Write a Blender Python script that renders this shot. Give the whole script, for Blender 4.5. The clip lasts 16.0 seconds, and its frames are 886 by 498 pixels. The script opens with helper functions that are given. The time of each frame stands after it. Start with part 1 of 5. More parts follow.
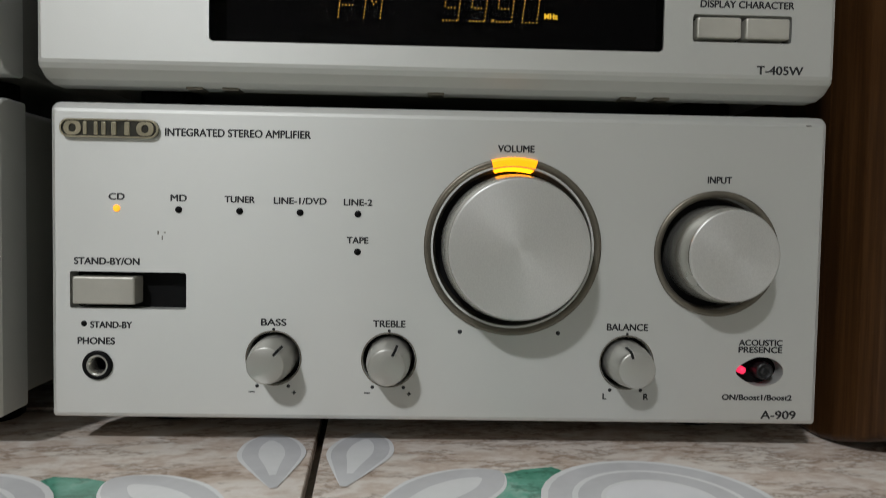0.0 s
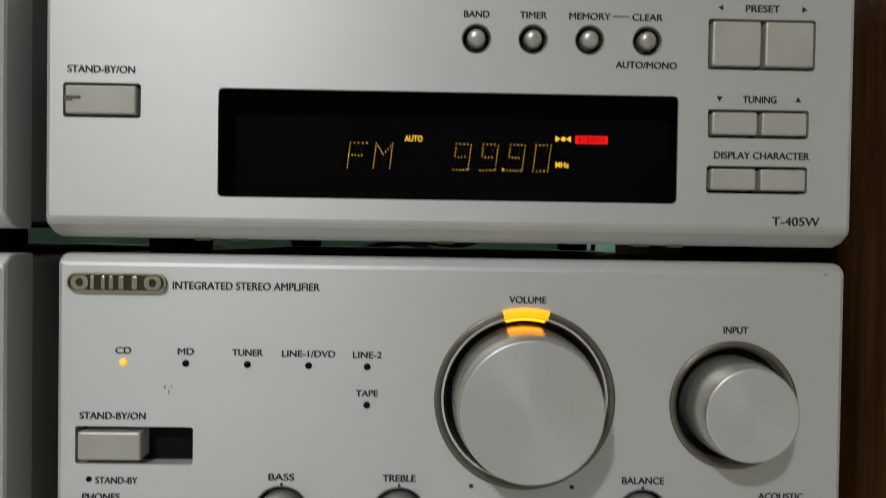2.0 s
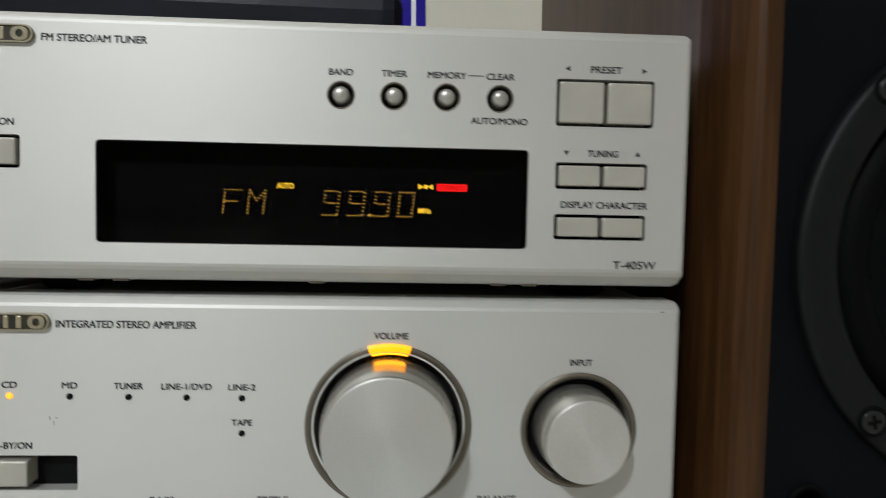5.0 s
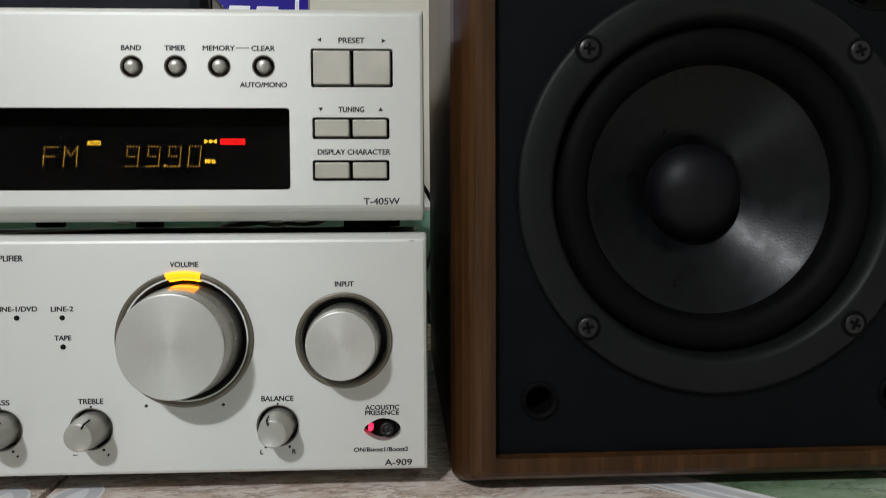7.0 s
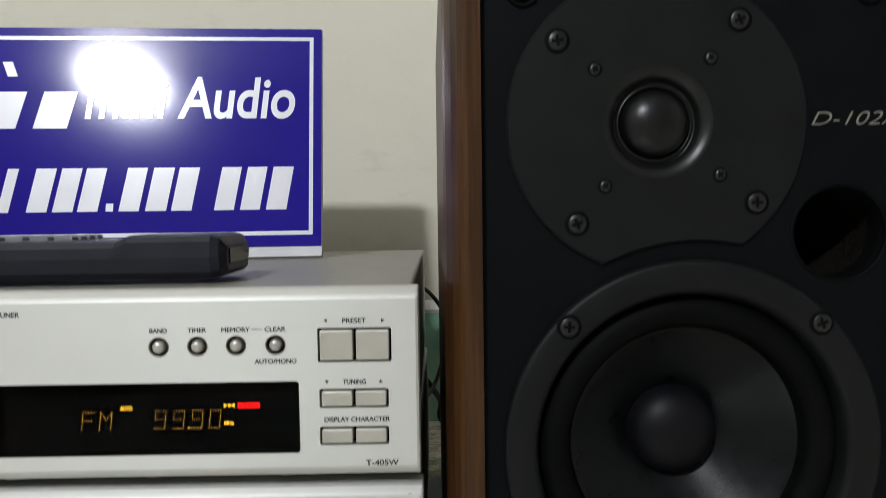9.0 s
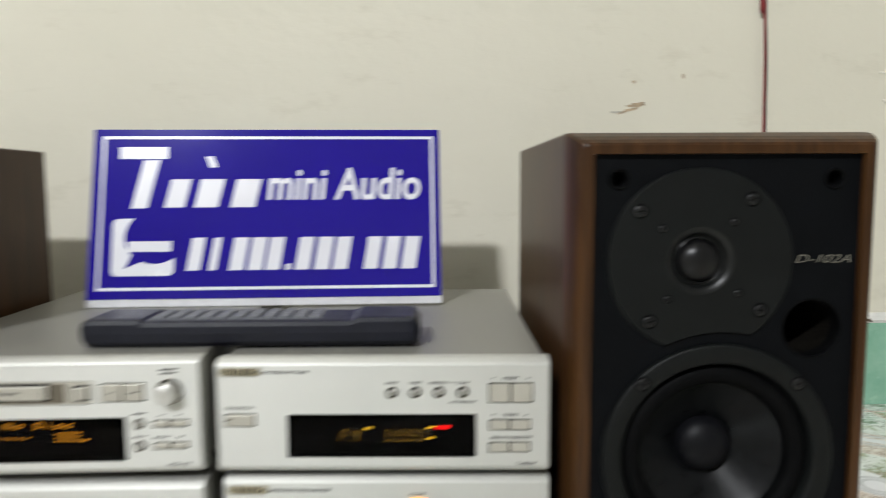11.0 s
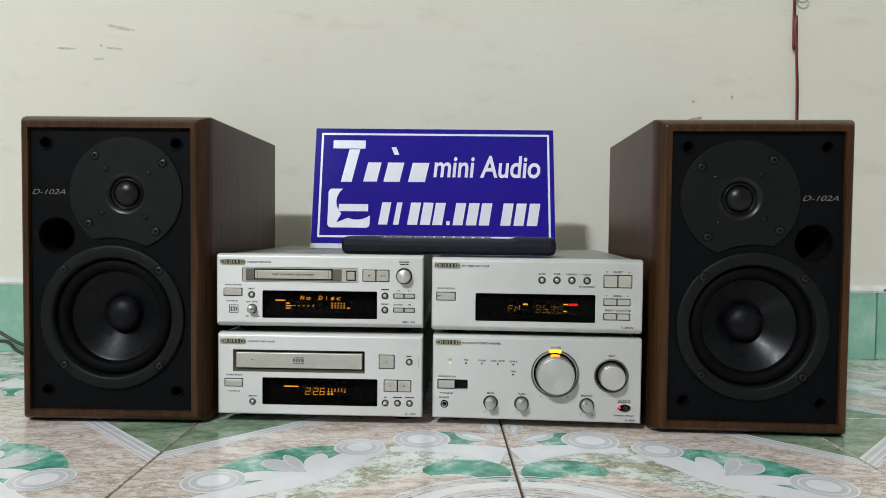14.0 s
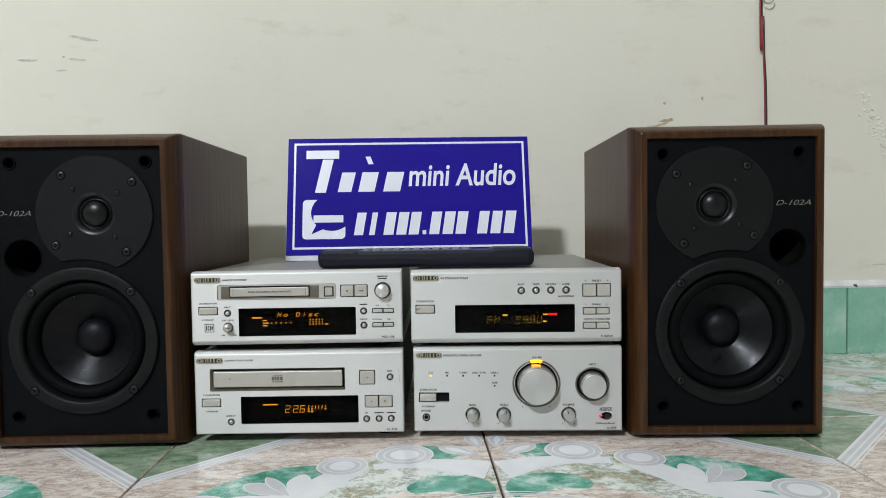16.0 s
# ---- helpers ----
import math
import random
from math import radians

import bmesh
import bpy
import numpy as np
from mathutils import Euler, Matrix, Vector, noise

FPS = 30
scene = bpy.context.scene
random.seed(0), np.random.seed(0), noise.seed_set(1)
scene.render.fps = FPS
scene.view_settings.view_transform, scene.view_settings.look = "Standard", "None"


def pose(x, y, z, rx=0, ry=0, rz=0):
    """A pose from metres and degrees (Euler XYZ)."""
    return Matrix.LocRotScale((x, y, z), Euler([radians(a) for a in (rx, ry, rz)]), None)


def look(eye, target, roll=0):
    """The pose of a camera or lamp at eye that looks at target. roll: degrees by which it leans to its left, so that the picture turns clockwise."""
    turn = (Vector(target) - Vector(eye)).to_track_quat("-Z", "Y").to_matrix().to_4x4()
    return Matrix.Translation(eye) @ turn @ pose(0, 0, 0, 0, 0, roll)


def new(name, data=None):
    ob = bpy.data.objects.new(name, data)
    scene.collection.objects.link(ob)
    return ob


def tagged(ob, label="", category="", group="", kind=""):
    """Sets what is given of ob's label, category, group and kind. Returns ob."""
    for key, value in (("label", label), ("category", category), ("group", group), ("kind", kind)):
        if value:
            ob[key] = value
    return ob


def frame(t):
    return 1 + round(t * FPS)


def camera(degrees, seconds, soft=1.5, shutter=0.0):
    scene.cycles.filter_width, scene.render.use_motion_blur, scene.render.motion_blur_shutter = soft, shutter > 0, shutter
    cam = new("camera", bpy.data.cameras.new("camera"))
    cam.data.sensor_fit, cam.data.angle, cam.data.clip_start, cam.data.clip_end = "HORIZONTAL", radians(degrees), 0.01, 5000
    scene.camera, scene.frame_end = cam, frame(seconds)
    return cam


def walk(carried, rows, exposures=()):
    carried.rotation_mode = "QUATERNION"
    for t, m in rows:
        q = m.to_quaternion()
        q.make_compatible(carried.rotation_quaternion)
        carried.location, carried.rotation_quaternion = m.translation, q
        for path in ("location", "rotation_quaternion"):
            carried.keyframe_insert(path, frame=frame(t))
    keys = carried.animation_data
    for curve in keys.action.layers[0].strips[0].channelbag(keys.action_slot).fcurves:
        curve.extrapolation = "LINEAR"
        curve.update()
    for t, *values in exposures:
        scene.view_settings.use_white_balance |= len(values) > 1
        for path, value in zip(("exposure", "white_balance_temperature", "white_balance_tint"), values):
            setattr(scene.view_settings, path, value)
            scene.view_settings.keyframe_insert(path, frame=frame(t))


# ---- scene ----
cam = camera(65.2, 16.0, soft=0.6, shutter=0.6)
PATH = [
    (0, (0.1016, -0.1803, 0.0592), (0.1147, 1.8177, -0.0295), 1.04),
    (0.5, (0.1013, -0.1789, 0.0685), (0.1146, 1.8198, -0.0014), 1.02),
    (1, (0.1007, -0.1774, 0.0796), (0.0963, 1.8218, 0.0221), 1.19),
    (1.5, (0.1010, -0.1769, 0.0865), (0.1119, 1.8220, 0.0210), 1.00),
    (2, (0.1001, -0.1765, 0.0934), (0.0924, 1.8233, 0.0641), 0.86),
    (2.5, (0.1017, -0.1766, 0.1091), (0.0774, 1.8231, 0.0883), 0.58),
    (3, (0.0985, -0.1778, 0.1167), (0.0691, 1.8217, 0.0848), 0.91),
    (3.2, (0.0981, -0.1769, 0.1180), (0.0662, 1.8227, 0.0941), 1.05),
    (5.3, (0.1388, -0.1978, 0.1095), (0.2345, 1.7964, -0.0080), 0.89),
    (5.5, (0.1468, -0.2031, 0.1034), (0.2411, 1.7909, -0.0205), 0.57),
    (6, (0.1673, -0.2147, 0.0913), (0.2504, 1.7799, -0.0298), 0.43),
    (6.5, (0.1907, -0.2268, 0.0905), (0.2638, 1.7693, -0.0100), 0.16),
    (7, (0.2052, -0.2356, 0.0935), (0.2501, 1.7619, 0.0026), -0.31),
    (7.5, (0.2094, -0.2417, 0.1074), (0.2316, 1.7569, 0.0404), -0.76),
    (8, (0.2056, -0.2485, 0.1322), (0.2109, 1.7499, 0.0571), -1.01),
    (8.5, (0.2111, -0.2525, 0.1640), (0.1785, 1.7460, 0.0878), -0.72),
    (8.7, (0.2166, -0.2537, 0.1750), (0.1872, 1.7445, 0.0913), -0.76),
    (10.8, (0.1840, -0.3778, 0.2755), (0.1986, 1.6122, 0.0765), -0.12),
    (11, (0.1490, -0.4143, 0.2724), (0.0998, 1.5761, 0.0826), -0.20),
    (11.5, (0.0941, -0.4995, 0.2604), (0.0246, 1.4871, 0.0404), 0.71),
    (12, (0.0778, -0.5662, 0.2417), (-0.0755, 1.4144, 0.0094), 0.29),
    (12.5, (0.0761, -0.6183, 0.2331), (-0.0895, 1.3644, 0.0299), -0.55),
    (13, (0.0779, -0.6524, 0.2266), (-0.0845, 1.3353, 0.0762), -0.32),
    (13.5, (0.0777, -0.6738, 0.2074), (-0.1276, 1.3127, 0.0995), -0.36),
    (14, (0.0735, -0.6821, 0.1982), (-0.1134, 1.3079, 0.1263), 0.58),
    (14.5, (0.0636, -0.6861, 0.1992), (-0.1290, 1.3035, 0.1350), 0.47),
    (15, (0.0588, -0.6810, 0.2023), (-0.0889, 1.3127, 0.1422), 0.36),
    (15.5, (0.0628, -0.6732, 0.2112), (-0.0307, 1.3238, 0.1527), -0.64),
    (16, (0.0695, -0.6769, 0.2137), (-0.0433, 1.3182, 0.1317), -0.83),
]
walk(cam, [(t, look(eye, target, roll)) for t, eye, target, roll in PATH], exposures=[(0, -0.82, 6500, 10), (1.5, -0.80, 6500, 10), (3.2, -0.66, 6500, 10), (5.3, -0.54, 6500, 10), (6.5, -0.50, 6500, 10), (7.5, -0.33, 6500, 10), (8.7, -0.28, 6480, 10), (10.8, 0.05, 6600, 9.5), (11.5, -0.17, 6600, 8.5), (12.5, -0.20, 6430, 8), (13, -0.21, 6380, 8.5), (14, -0.20, 6240, 9), (16, -0.17, 6160, 9.8)])

# ---- light: one wall lamp across the room, white walls all round ----
world = bpy.data.worlds.new("room_air")
scene.world = world
world.use_nodes = True
world.node_tree.nodes["Background"].inputs[0].default_value = (0.9, 0.95, 1.0, 1)
world.node_tree.nodes["Background"].inputs[1].default_value = 0.02

ROOM = pose(0, 0, 0, 0, 0, 5.6)
LAMP = Vector((-1.33, -3.50, 3.05))
lamp_data = bpy.data.lights.new("wall_lamp_light", "AREA")
lamp_data.shape, lamp_data.size, lamp_data.size_y = "ELLIPSE", 0.41, 0.19
lamp_data.energy = 176
lamp_data.color = (0.92, 0.95, 1.0)
lamp_light = new("wall_lamp_light", lamp_data)
lamp_light.matrix_world = look(LAMP, (0, 0.1, 0.15))


# ---- materials ----
def nodes_of(name):
    m = bpy.data.materials.new(name)
    m.use_nodes = True
    t = m.node_tree
    return m, t, t.nodes["Principled BSDF"]


def link(t, a, b):
    t.links.new(a, b)


def noise_node(t, scale, detail=4, stretch=(1, 1, 1), rough=0.55, coord="Object"):
    tc = t.nodes.new("ShaderNodeTexCoord")
    mp = t.nodes.new("ShaderNodeMapping")
    mp.inputs["Scale"].default_value = stretch
    n = t.nodes.new("ShaderNodeTexNoise")
    n.inputs["Scale"].default_value, n.inputs["Detail"].default_value, n.inputs["Roughness"].default_value = scale, detail, rough
    link(t, tc.outputs[coord], mp.inputs[0])
    link(t, mp.outputs[0], n.inputs["Vector"])
    return n


def ramp_node(t, source, stops):
    r = t.nodes.new("ShaderNodeValToRGB")
    e = r.color_ramp.elements
    while len(e) < len(stops):
        e.new(0.5)
    for k, (p, c) in zip(e, stops):
        k.position, k.color = p, (*c, 1)
    link(t, source, r.inputs[0])
    return r


def bump_node(t, bsdf, source, strength, distance):
    b = t.nodes.new("ShaderNodeBump")
    b.inputs["Strength"].default_value, b.inputs["Distance"].default_value = strength, distance
    link(t, source, b.inputs["Height"])
    link(t, b.outputs[0], bsdf.inputs["Normal"])


def surface(name, col, rough=0.5, metal=0.0, vary=0.12, scale=40, grain=900, bump=0.1, dist=0.0002, stretch=(1, 1, 1), coat=0.0, rvary=0.1, spec=0.5, coord="Object"):
    """Base colour with broad blotches, fine grain relief and uneven gloss."""
    m, t, p = nodes_of(name)
    broad = noise_node(t, scale, 3, stretch, coord=coord)
    lo, hi = [c * (1 - vary) for c in col], [min(1, c * (1 + vary)) for c in col]
    link(t, ramp_node(t, broad.outputs[0], [(0.3, lo), (0.7, hi)]).outputs[0], p.inputs["Base Color"])
    fine = noise_node(t, grain, 2, stretch, coord=coord)
    mr = t.nodes.new("ShaderNodeMapRange")
    mr.inputs["To Min"].default_value, mr.inputs["To Max"].default_value = max(0.02, rough - rvary), min(1, rough + rvary)
    link(t, broad.outputs[0], mr.inputs[0])
    link(t, mr.outputs[0], p.inputs["Roughness"])
    p.inputs["Metallic"].default_value = metal
    p.inputs["Coat Weight"].default_value = coat
    p.inputs["Coat Roughness"].default_value = 0.08
    p.inputs["Specular IOR Level"].default_value = spec
    if bump:
        bump_node(t, p, fine.outputs[0], bump, dist)
    return m


def glow(name, col, strength):
    m, t, p = nodes_of(name)
    p.inputs["Base Color"].default_value = (*[c * 0.5 for c in col], 1)
    p.inputs["Emission Color"].default_value = (*col, 1)
    p.inputs["Emission Strength"].default_value = strength
    return m


def wood(name, dark, mid, light):
    m, t, p = nodes_of(name)
    a = noise_node(t, 1.0, 5, (160, 160, 7))
    b = noise_node(t, 1.0, 3, (900, 900, 30))
    c = noise_node(t, 9, 2)
    mix = t.nodes.new("ShaderNodeMath")
    mix.operation = "MULTIPLY_ADD"
    mix.inputs[1].default_value = 0.45
    link(t, b.outputs[0], mix.inputs[0])
    link(t, a.outputs[0], mix.inputs[2])
    mix2 = t.nodes.new("ShaderNodeMath")
    mix2.operation = "MULTIPLY_ADD"
    mix2.inputs[1].default_value = 0.3
    link(t, c.outputs[0], mix2.inputs[0])
    link(t, mix.outputs[0], mix2.inputs[2])
    link(t, ramp_node(t, mix2.outputs[0], [(0.62, dark), (0.86, mid), (1.0, light)]).outputs[0], p.inputs["Base Color"])
    p.inputs["Roughness"].default_value = 0.38
    p.inputs["Specular IOR Level"].default_value = 0.24
    bump_node(t, p, b.outputs[0], 0.12, 0.0004)
    return m


def marble(name, stops, scale, rough=0.16, stretch=(1, 1, 1), vein=0.0, vein_col=(0.2, 0.12, 0.07)):
    """Printed, glazed tile: cloudy colours, torn flakes and thin ragged veins."""
    m, t, p = nodes_of(name)
    a = noise_node(t, scale, 7, stretch, 0.68)
    b = noise_node(t, scale * 5, 4, stretch)
    mix = t.nodes.new("ShaderNodeMath")
    mix.operation = "MULTIPLY_ADD"
    mix.inputs[1].default_value = 0.22
    link(t, b.outputs[0], mix.inputs[0])
    link(t, a.outputs[0], mix.inputs[2])
    base = ramp_node(t, mix.outputs[0], stops)
    out = base.outputs[0]
    if vein:
        c = noise_node(t, scale * 1.4, 6, (stretch[0] * 0.9, stretch[1] * 1.25, 1), 0.75)
        mask = ramp_node(t, c.outputs[0], [(0.455, (0, 0, 0)), (0.485, (vein,) * 3), (0.50, (vein * 0.35,) * 3), (0.54, (0, 0, 0))])
        over = t.nodes.new("ShaderNodeMix")
        over.data_type = "RGBA"
        link(t, mask.outputs[0], over.inputs[0])
        link(t, out, over.inputs[6])
        over.inputs[7].default_value = (*vein_col, 1)
        out = over.outputs[2]
    link(t, out, p.inputs["Base Color"])
    d = noise_node(t, 60, 3)
    mr = t.nodes.new("ShaderNodeMapRange")
    mr.inputs["To Min"].default_value, mr.inputs["To Max"].default_value = rough - 0.06, rough + 0.12
    link(t, d.outputs[0], mr.inputs[0])
    link(t, mr.outputs[0], p.inputs["Roughness"])
    bump_node(t, p, a.outputs[0], 0.04, 0.001)
    return m


def spun(name, col, rough):
    """Turned aluminium: fine circles round the knob's own axis."""
    m, t, p = nodes_of(name)
    n = noise_node(t, 2600, 2)
    link(t, ramp_node(t, n.outputs[0], [(0.3, [c * 0.9 for c in col]), (0.7, col)]).outputs[0], p.inputs["Base Color"])
    p.inputs["Metallic"].default_value = 0.7
    p.inputs["Roughness"].default_value = rough
    p.inputs["Anisotropic"].default_value = 0.42
    p.inputs["Anisotropic Rotation"].default_value = 0.25
    tg = t.nodes.new("ShaderNodeTangent")
    tg.direction_type, tg.axis = "RADIAL", "Y"
    link(t, tg.outputs[0], p.inputs["Tangent"])
    bump_node(t, p, n.outputs[0], 0.16, 0.0001)
    return m


M_SILVER = surface("champagne_silver_panel", (0.60, 0.60, 0.565), 0.55, 0.55, 0.03, 14, 2600, 0.10, 0.00015, rvary=0.04)
brushed = M_SILVER.node_tree.nodes["Principled BSDF"]
brushed.inputs["Anisotropic"].default_value = 0.6
upright = M_SILVER.node_tree.nodes.new("ShaderNodeCombineXYZ")
upright.inputs[2].default_value = 1.0
link(M_SILVER.node_tree, upright.outputs[0], brushed.inputs["Tangent"])
M_NOTCHLIT = surface("notch_lit_side_silver", (0.62, 0.62, 0.59), 0.33, 0.6, 0.04, 20, 2200, 0.06, 0.0001)
M_KNOB = spun("spun_aluminium", (0.66, 0.65, 0.62), 0.42)
M_KNOBSIDE = surface("knob_side_silver", (0.50, 0.49, 0.45), 0.25, 0.85, 0.06, 60, 1800, 0.1, 0.0002)
M_KNOBSATIN = surface("satin_silver_knob", (0.50, 0.49, 0.45), 0.36, 0.7, 0.06, 60, 1800, 0.1, 0.0002)
# also colours the pad that shades the recorder's loading bay
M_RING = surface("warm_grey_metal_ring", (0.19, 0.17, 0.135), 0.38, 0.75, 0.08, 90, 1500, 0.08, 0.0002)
M_BUTTON = surface("satin_grey_button", (0.50, 0.48, 0.42), 0.42, 0.4, 0.05, 80, 2000, 0.08, 0.0002)
# for black parts, and for the shade put behind panel openings
M_BLACK = surface("black_and_gap_shade", (0.0018, 0.0018, 0.002), 0.6, 0, 0.3, 60, 600, 0.05, spec=0.15)
M_CASE = surface("grey_painted_case", (0.27, 0.265, 0.235), 0.42, 0.2, 0.06, 25, 1500, 0.2, 0.0002)
M_INK = surface("dark_printed_ink", (0.012, 0.012, 0.013), 0.6, 0, 0.2, 300, 900, 0)
M_GOLD = surface("pale_gold_badge", (0.50, 0.45, 0.32), 0.32, 0.85, 0.12, 300, 900, 0.1)
M_GOLDDARK = surface("dark_badge_ground", (0.045, 0.042, 0.032), 0.4, 0.5, 0.1, 300, 900, 0.1)
M_GLASS = surface("black_display_window", (0.003, 0.003, 0.0035), 0.09, 0, 0.25, 30, 500, 0, rvary=0.04, spec=0.3)
M_AMBER = glow("amber_display_glow", (1.0, 0.62, 0.04), 7.0)
M_PANE, pane_t, pane_p = nodes_of("smoked_clear_pane")
pane_p.inputs["Base Color"].default_value = (0.22, 0.21, 0.20, 1)
pane_p.inputs["Transmission Weight"].default_value = 1.0
pane_p.inputs["Roughness"].default_value = 0.02
pane_p.inputs["IOR"].default_value = 1.12
M_AMBERDIM = glow("dim_amber_display_glow", (1.0, 0.60, 0.10), 7.5)
M_AMBERFAR = glow("soft_amber_display_glow", (1.0, 0.42, 0.03), 3.8)
M_LENS = glow("amber_lit_lens", (1.0, 0.36, 0.002), 2.6)
M_GUIDE = glow("amber_light_guide", (1.0, 0.34, 0.004), 6.0)
M_LED = glow("yellow_led_glow", (1.0, 0.40, 0.02), 2.4)
M_RED = glow("red_display_glow", (1.0, 0.01, 0.01), 7.0)
M_PINKLED = glow("red_led_glow", (1.0, 0.03, 0.10), 2.0)
M_WOOD = wood("walnut_veneer", (0.022, 0.0090, 0.0027), (0.042, 0.0174, 0.0052), (0.065, 0.0280, 0.0086))
M_BAFFLE = surface("black_baffle_paint", (0.0023, 0.0028, 0.0036), 0.55, 0, 0.15, 60, 1600, 0.35, 0.0003, spec=0.08)
M_PLATE = surface("charcoal_driver_plate", (0.0051, 0.0060, 0.0059), 0.48, 0, 0.12, 60, 2200, 0.35, 0.0002, spec=0.165)
M_HORN = surface("satin_black_horn", (0.0050, 0.0056, 0.0056), 0.34, 0, 0.12, 60, 2200, 0.15, 0.0001, rvary=0.04, spec=0.32)
M_RUBBER = surface("black_rubber_surround", (0.0022, 0.0023, 0.0025), 0.62, 0, 0.2, 60, 900, 0.08, spec=0.06)
M_CONE = surface("grey_black_cone", (0.0034, 0.0038, 0.0044), 0.33, 0.0, 0.35, 130, 1500, 0.22, 0.0002, rvary=0.16, spec=0.17)
M_CAP = surface("black_dust_cap", (0.0042, 0.0043, 0.0056), 0.46, 0, 0.2, 70, 1500, 0.25, spec=0.15)
M_DOME = surface("black_silk_dome", (0.003, 0.003, 0.0036), 0.33, 0, 0.2, 70, 1600, 0.2, spec=0.3)
M_SCREW = surface("blackened_screw_steel", (0.0056, 0.0059, 0.0062), 0.36, 0.0, 0.15, 200, 900, 0.1, spec=0.45)
M_SCRIPT = surface("pale_gold_script", (0.26, 0.245, 0.20), 0.4, 0.3, 0.1, 200, 900, 0)
M_PORT = surface("brown_black_port_lining", (0.0048, 0.0040, 0.0028), 0.85, 0, 0.8, 420, 900, 1.0, 0.001, spec=0.08)
M_BLUE = surface("royal_blue_vinyl", (0.016, 0.008, 0.26), 0.105, 0, 0.05, 12, 300, 0.02, 0.0004, rvary=0.02, spec=0.32)
M_SIGNWHITE = surface("white_vinyl", (0.78, 0.78, 0.83), 0.25, 0, 0.03, 30, 500, 0.02)
M_SIGNEDGE = surface("white_foam_edge", (0.62, 0.62, 0.64), 0.5, 0, 0.08, 60, 500, 0.1)
M_REMOTE = surface("blue_black_plastic", (0.008, 0.009, 0.016), 0.42, 0, 0.15, 60, 2200, 0.3, 0.0002, spec=0.3)
M_REMOTETOP = surface("dark_grey_remote_panel", (0.05, 0.053, 0.066), 0.45, 0, 0.15, 60, 1800, 0.2, 0.0002)
M_KEY = surface("grey_remote_key", (0.16, 0.165, 0.18), 0.5, 0, 0.1, 90, 1500, 0.2, 0.0002)
M_GROUT = surface("dirty_brown_grout", (0.075, 0.06, 0.042), 0.85, 0, 0.45, 70, 600, 0.6, 0.001)
M_LEDGE = surface("white_plaster_ledge", (0.66, 0.66, 0.62), 0.8, 0, 0.12, 40, 300, 0.5, 0.001)
M_CABLE = surface("black_cable_sheath", (0.012, 0.012, 0.013), 0.4, 0, 0.2, 60, 900, 0.05)
M_REDCABLE = surface("red_cable_sheath", (0.22, 0.018, 0.018), 0.45, 0, 0.2, 60, 900, 0.05)
M_WIRE = surface("grey_wire_hook", (0.35, 0.34, 0.32), 0.4, 0.7, 0.1, 60, 900, 0.05)
M_LAMPBODY = surface("white_lamp_housing", (0.7, 0.7, 0.7), 0.5, 0, 0.05)
M_CEIL = surface("white_ceiling_paint", (0.70, 0.70, 0.68), 0.9, 0, 0.04, 3, 60, 0.2, 0.002)
M_TILE = marble("beige_pink_marbled_glaze", [(0.42, (0.40, 0.29, 0.21)), (0.50, (0.66, 0.54, 0.45)), (0.57, (0.84, 0.77, 0.70)), (0.63, (0.66, 0.54, 0.45)), (0.68, (0.86, 0.80, 0.73)), (0.76, (0.74, 0.63, 0.53)), (0.9, (0.54, 0.42, 0.34))], 14, stretch=(0.8, 1.5, 1), vein=0.7, vein_col=(0.26, 0.17, 0.11))
M_TGREEN = marble("green_cloudy_glaze", [(0.40, (0.02, 0.12, 0.07)), (0.50, (0.06, 0.28, 0.18)), (0.60, (0.14, 0.44, 0.32)), (0.66, (0.34, 0.60, 0.49)), (0.72, (0.66, 0.80, 0.73)), (0.88, (0.14, 0.36, 0.25))], 14, vein=0.55, vein_col=(0.03, 0.10, 0.06))
M_TMIX = marble("green_white_marbled_glaze", [(0.40, (0.10, 0.18, 0.09)), (0.47, (0.34, 0.46, 0.34)), (0.53, (0.86, 0.88, 0.84)), (0.62, (0.78, 0.81, 0.74)), (0.66, (0.50, 0.56, 0.42)), (0.71, (0.42, 0.35, 0.22)), (0.76, (0.84, 0.86, 0.80)), (0.9, (0.24, 0.36, 0.22))], 17, vein=0.75, vein_col=(0.13, 0.15, 0.08))
M_TWHITE = marble("white_swirl_glaze", [(0.35, (0.76, 0.77, 0.79)), (0.75, (0.88, 0.88, 0.88))], 20)
M_TGREY = marble("pale_grey_glaze", [(0.35, (0.56, 0.56, 0.57)), (0.75, (0.70, 0.70, 0.71))], 30)
M_TLINE = marble("white_line_glaze", [(0.35, (0.80, 0.81, 0.80)), (0.75, (0.88, 0.88, 0.88))], 60)
M_TOVAL = marble("bright_white_glaze", [(0.35, (0.82, 0.82, 0.84)), (0.75, (0.90, 0.90, 0.91))], 30)
M_TOLIVE = marble("olive_green_glaze", [(0.36, (0.10, 0.15, 0.07)), (0.52, (0.20, 0.30, 0.18)), (0.66, (0.34, 0.43, 0.30)), (0.8, (0.50, 0.56, 0.44))], 14, stretch=(0.9, 1.4, 1), vein=0.6, vein_col=(0.06, 0.10, 0.05))
M_SKIRT = marble("sea_green_glaze", [(0.34, (0.10, 0.28, 0.18)), (0.52, (0.20, 0.42, 0.30)), (0.70, (0.28, 0.50, 0.37)), (0.88, (0.45, 0.60, 0.50))], 11, 0.22)


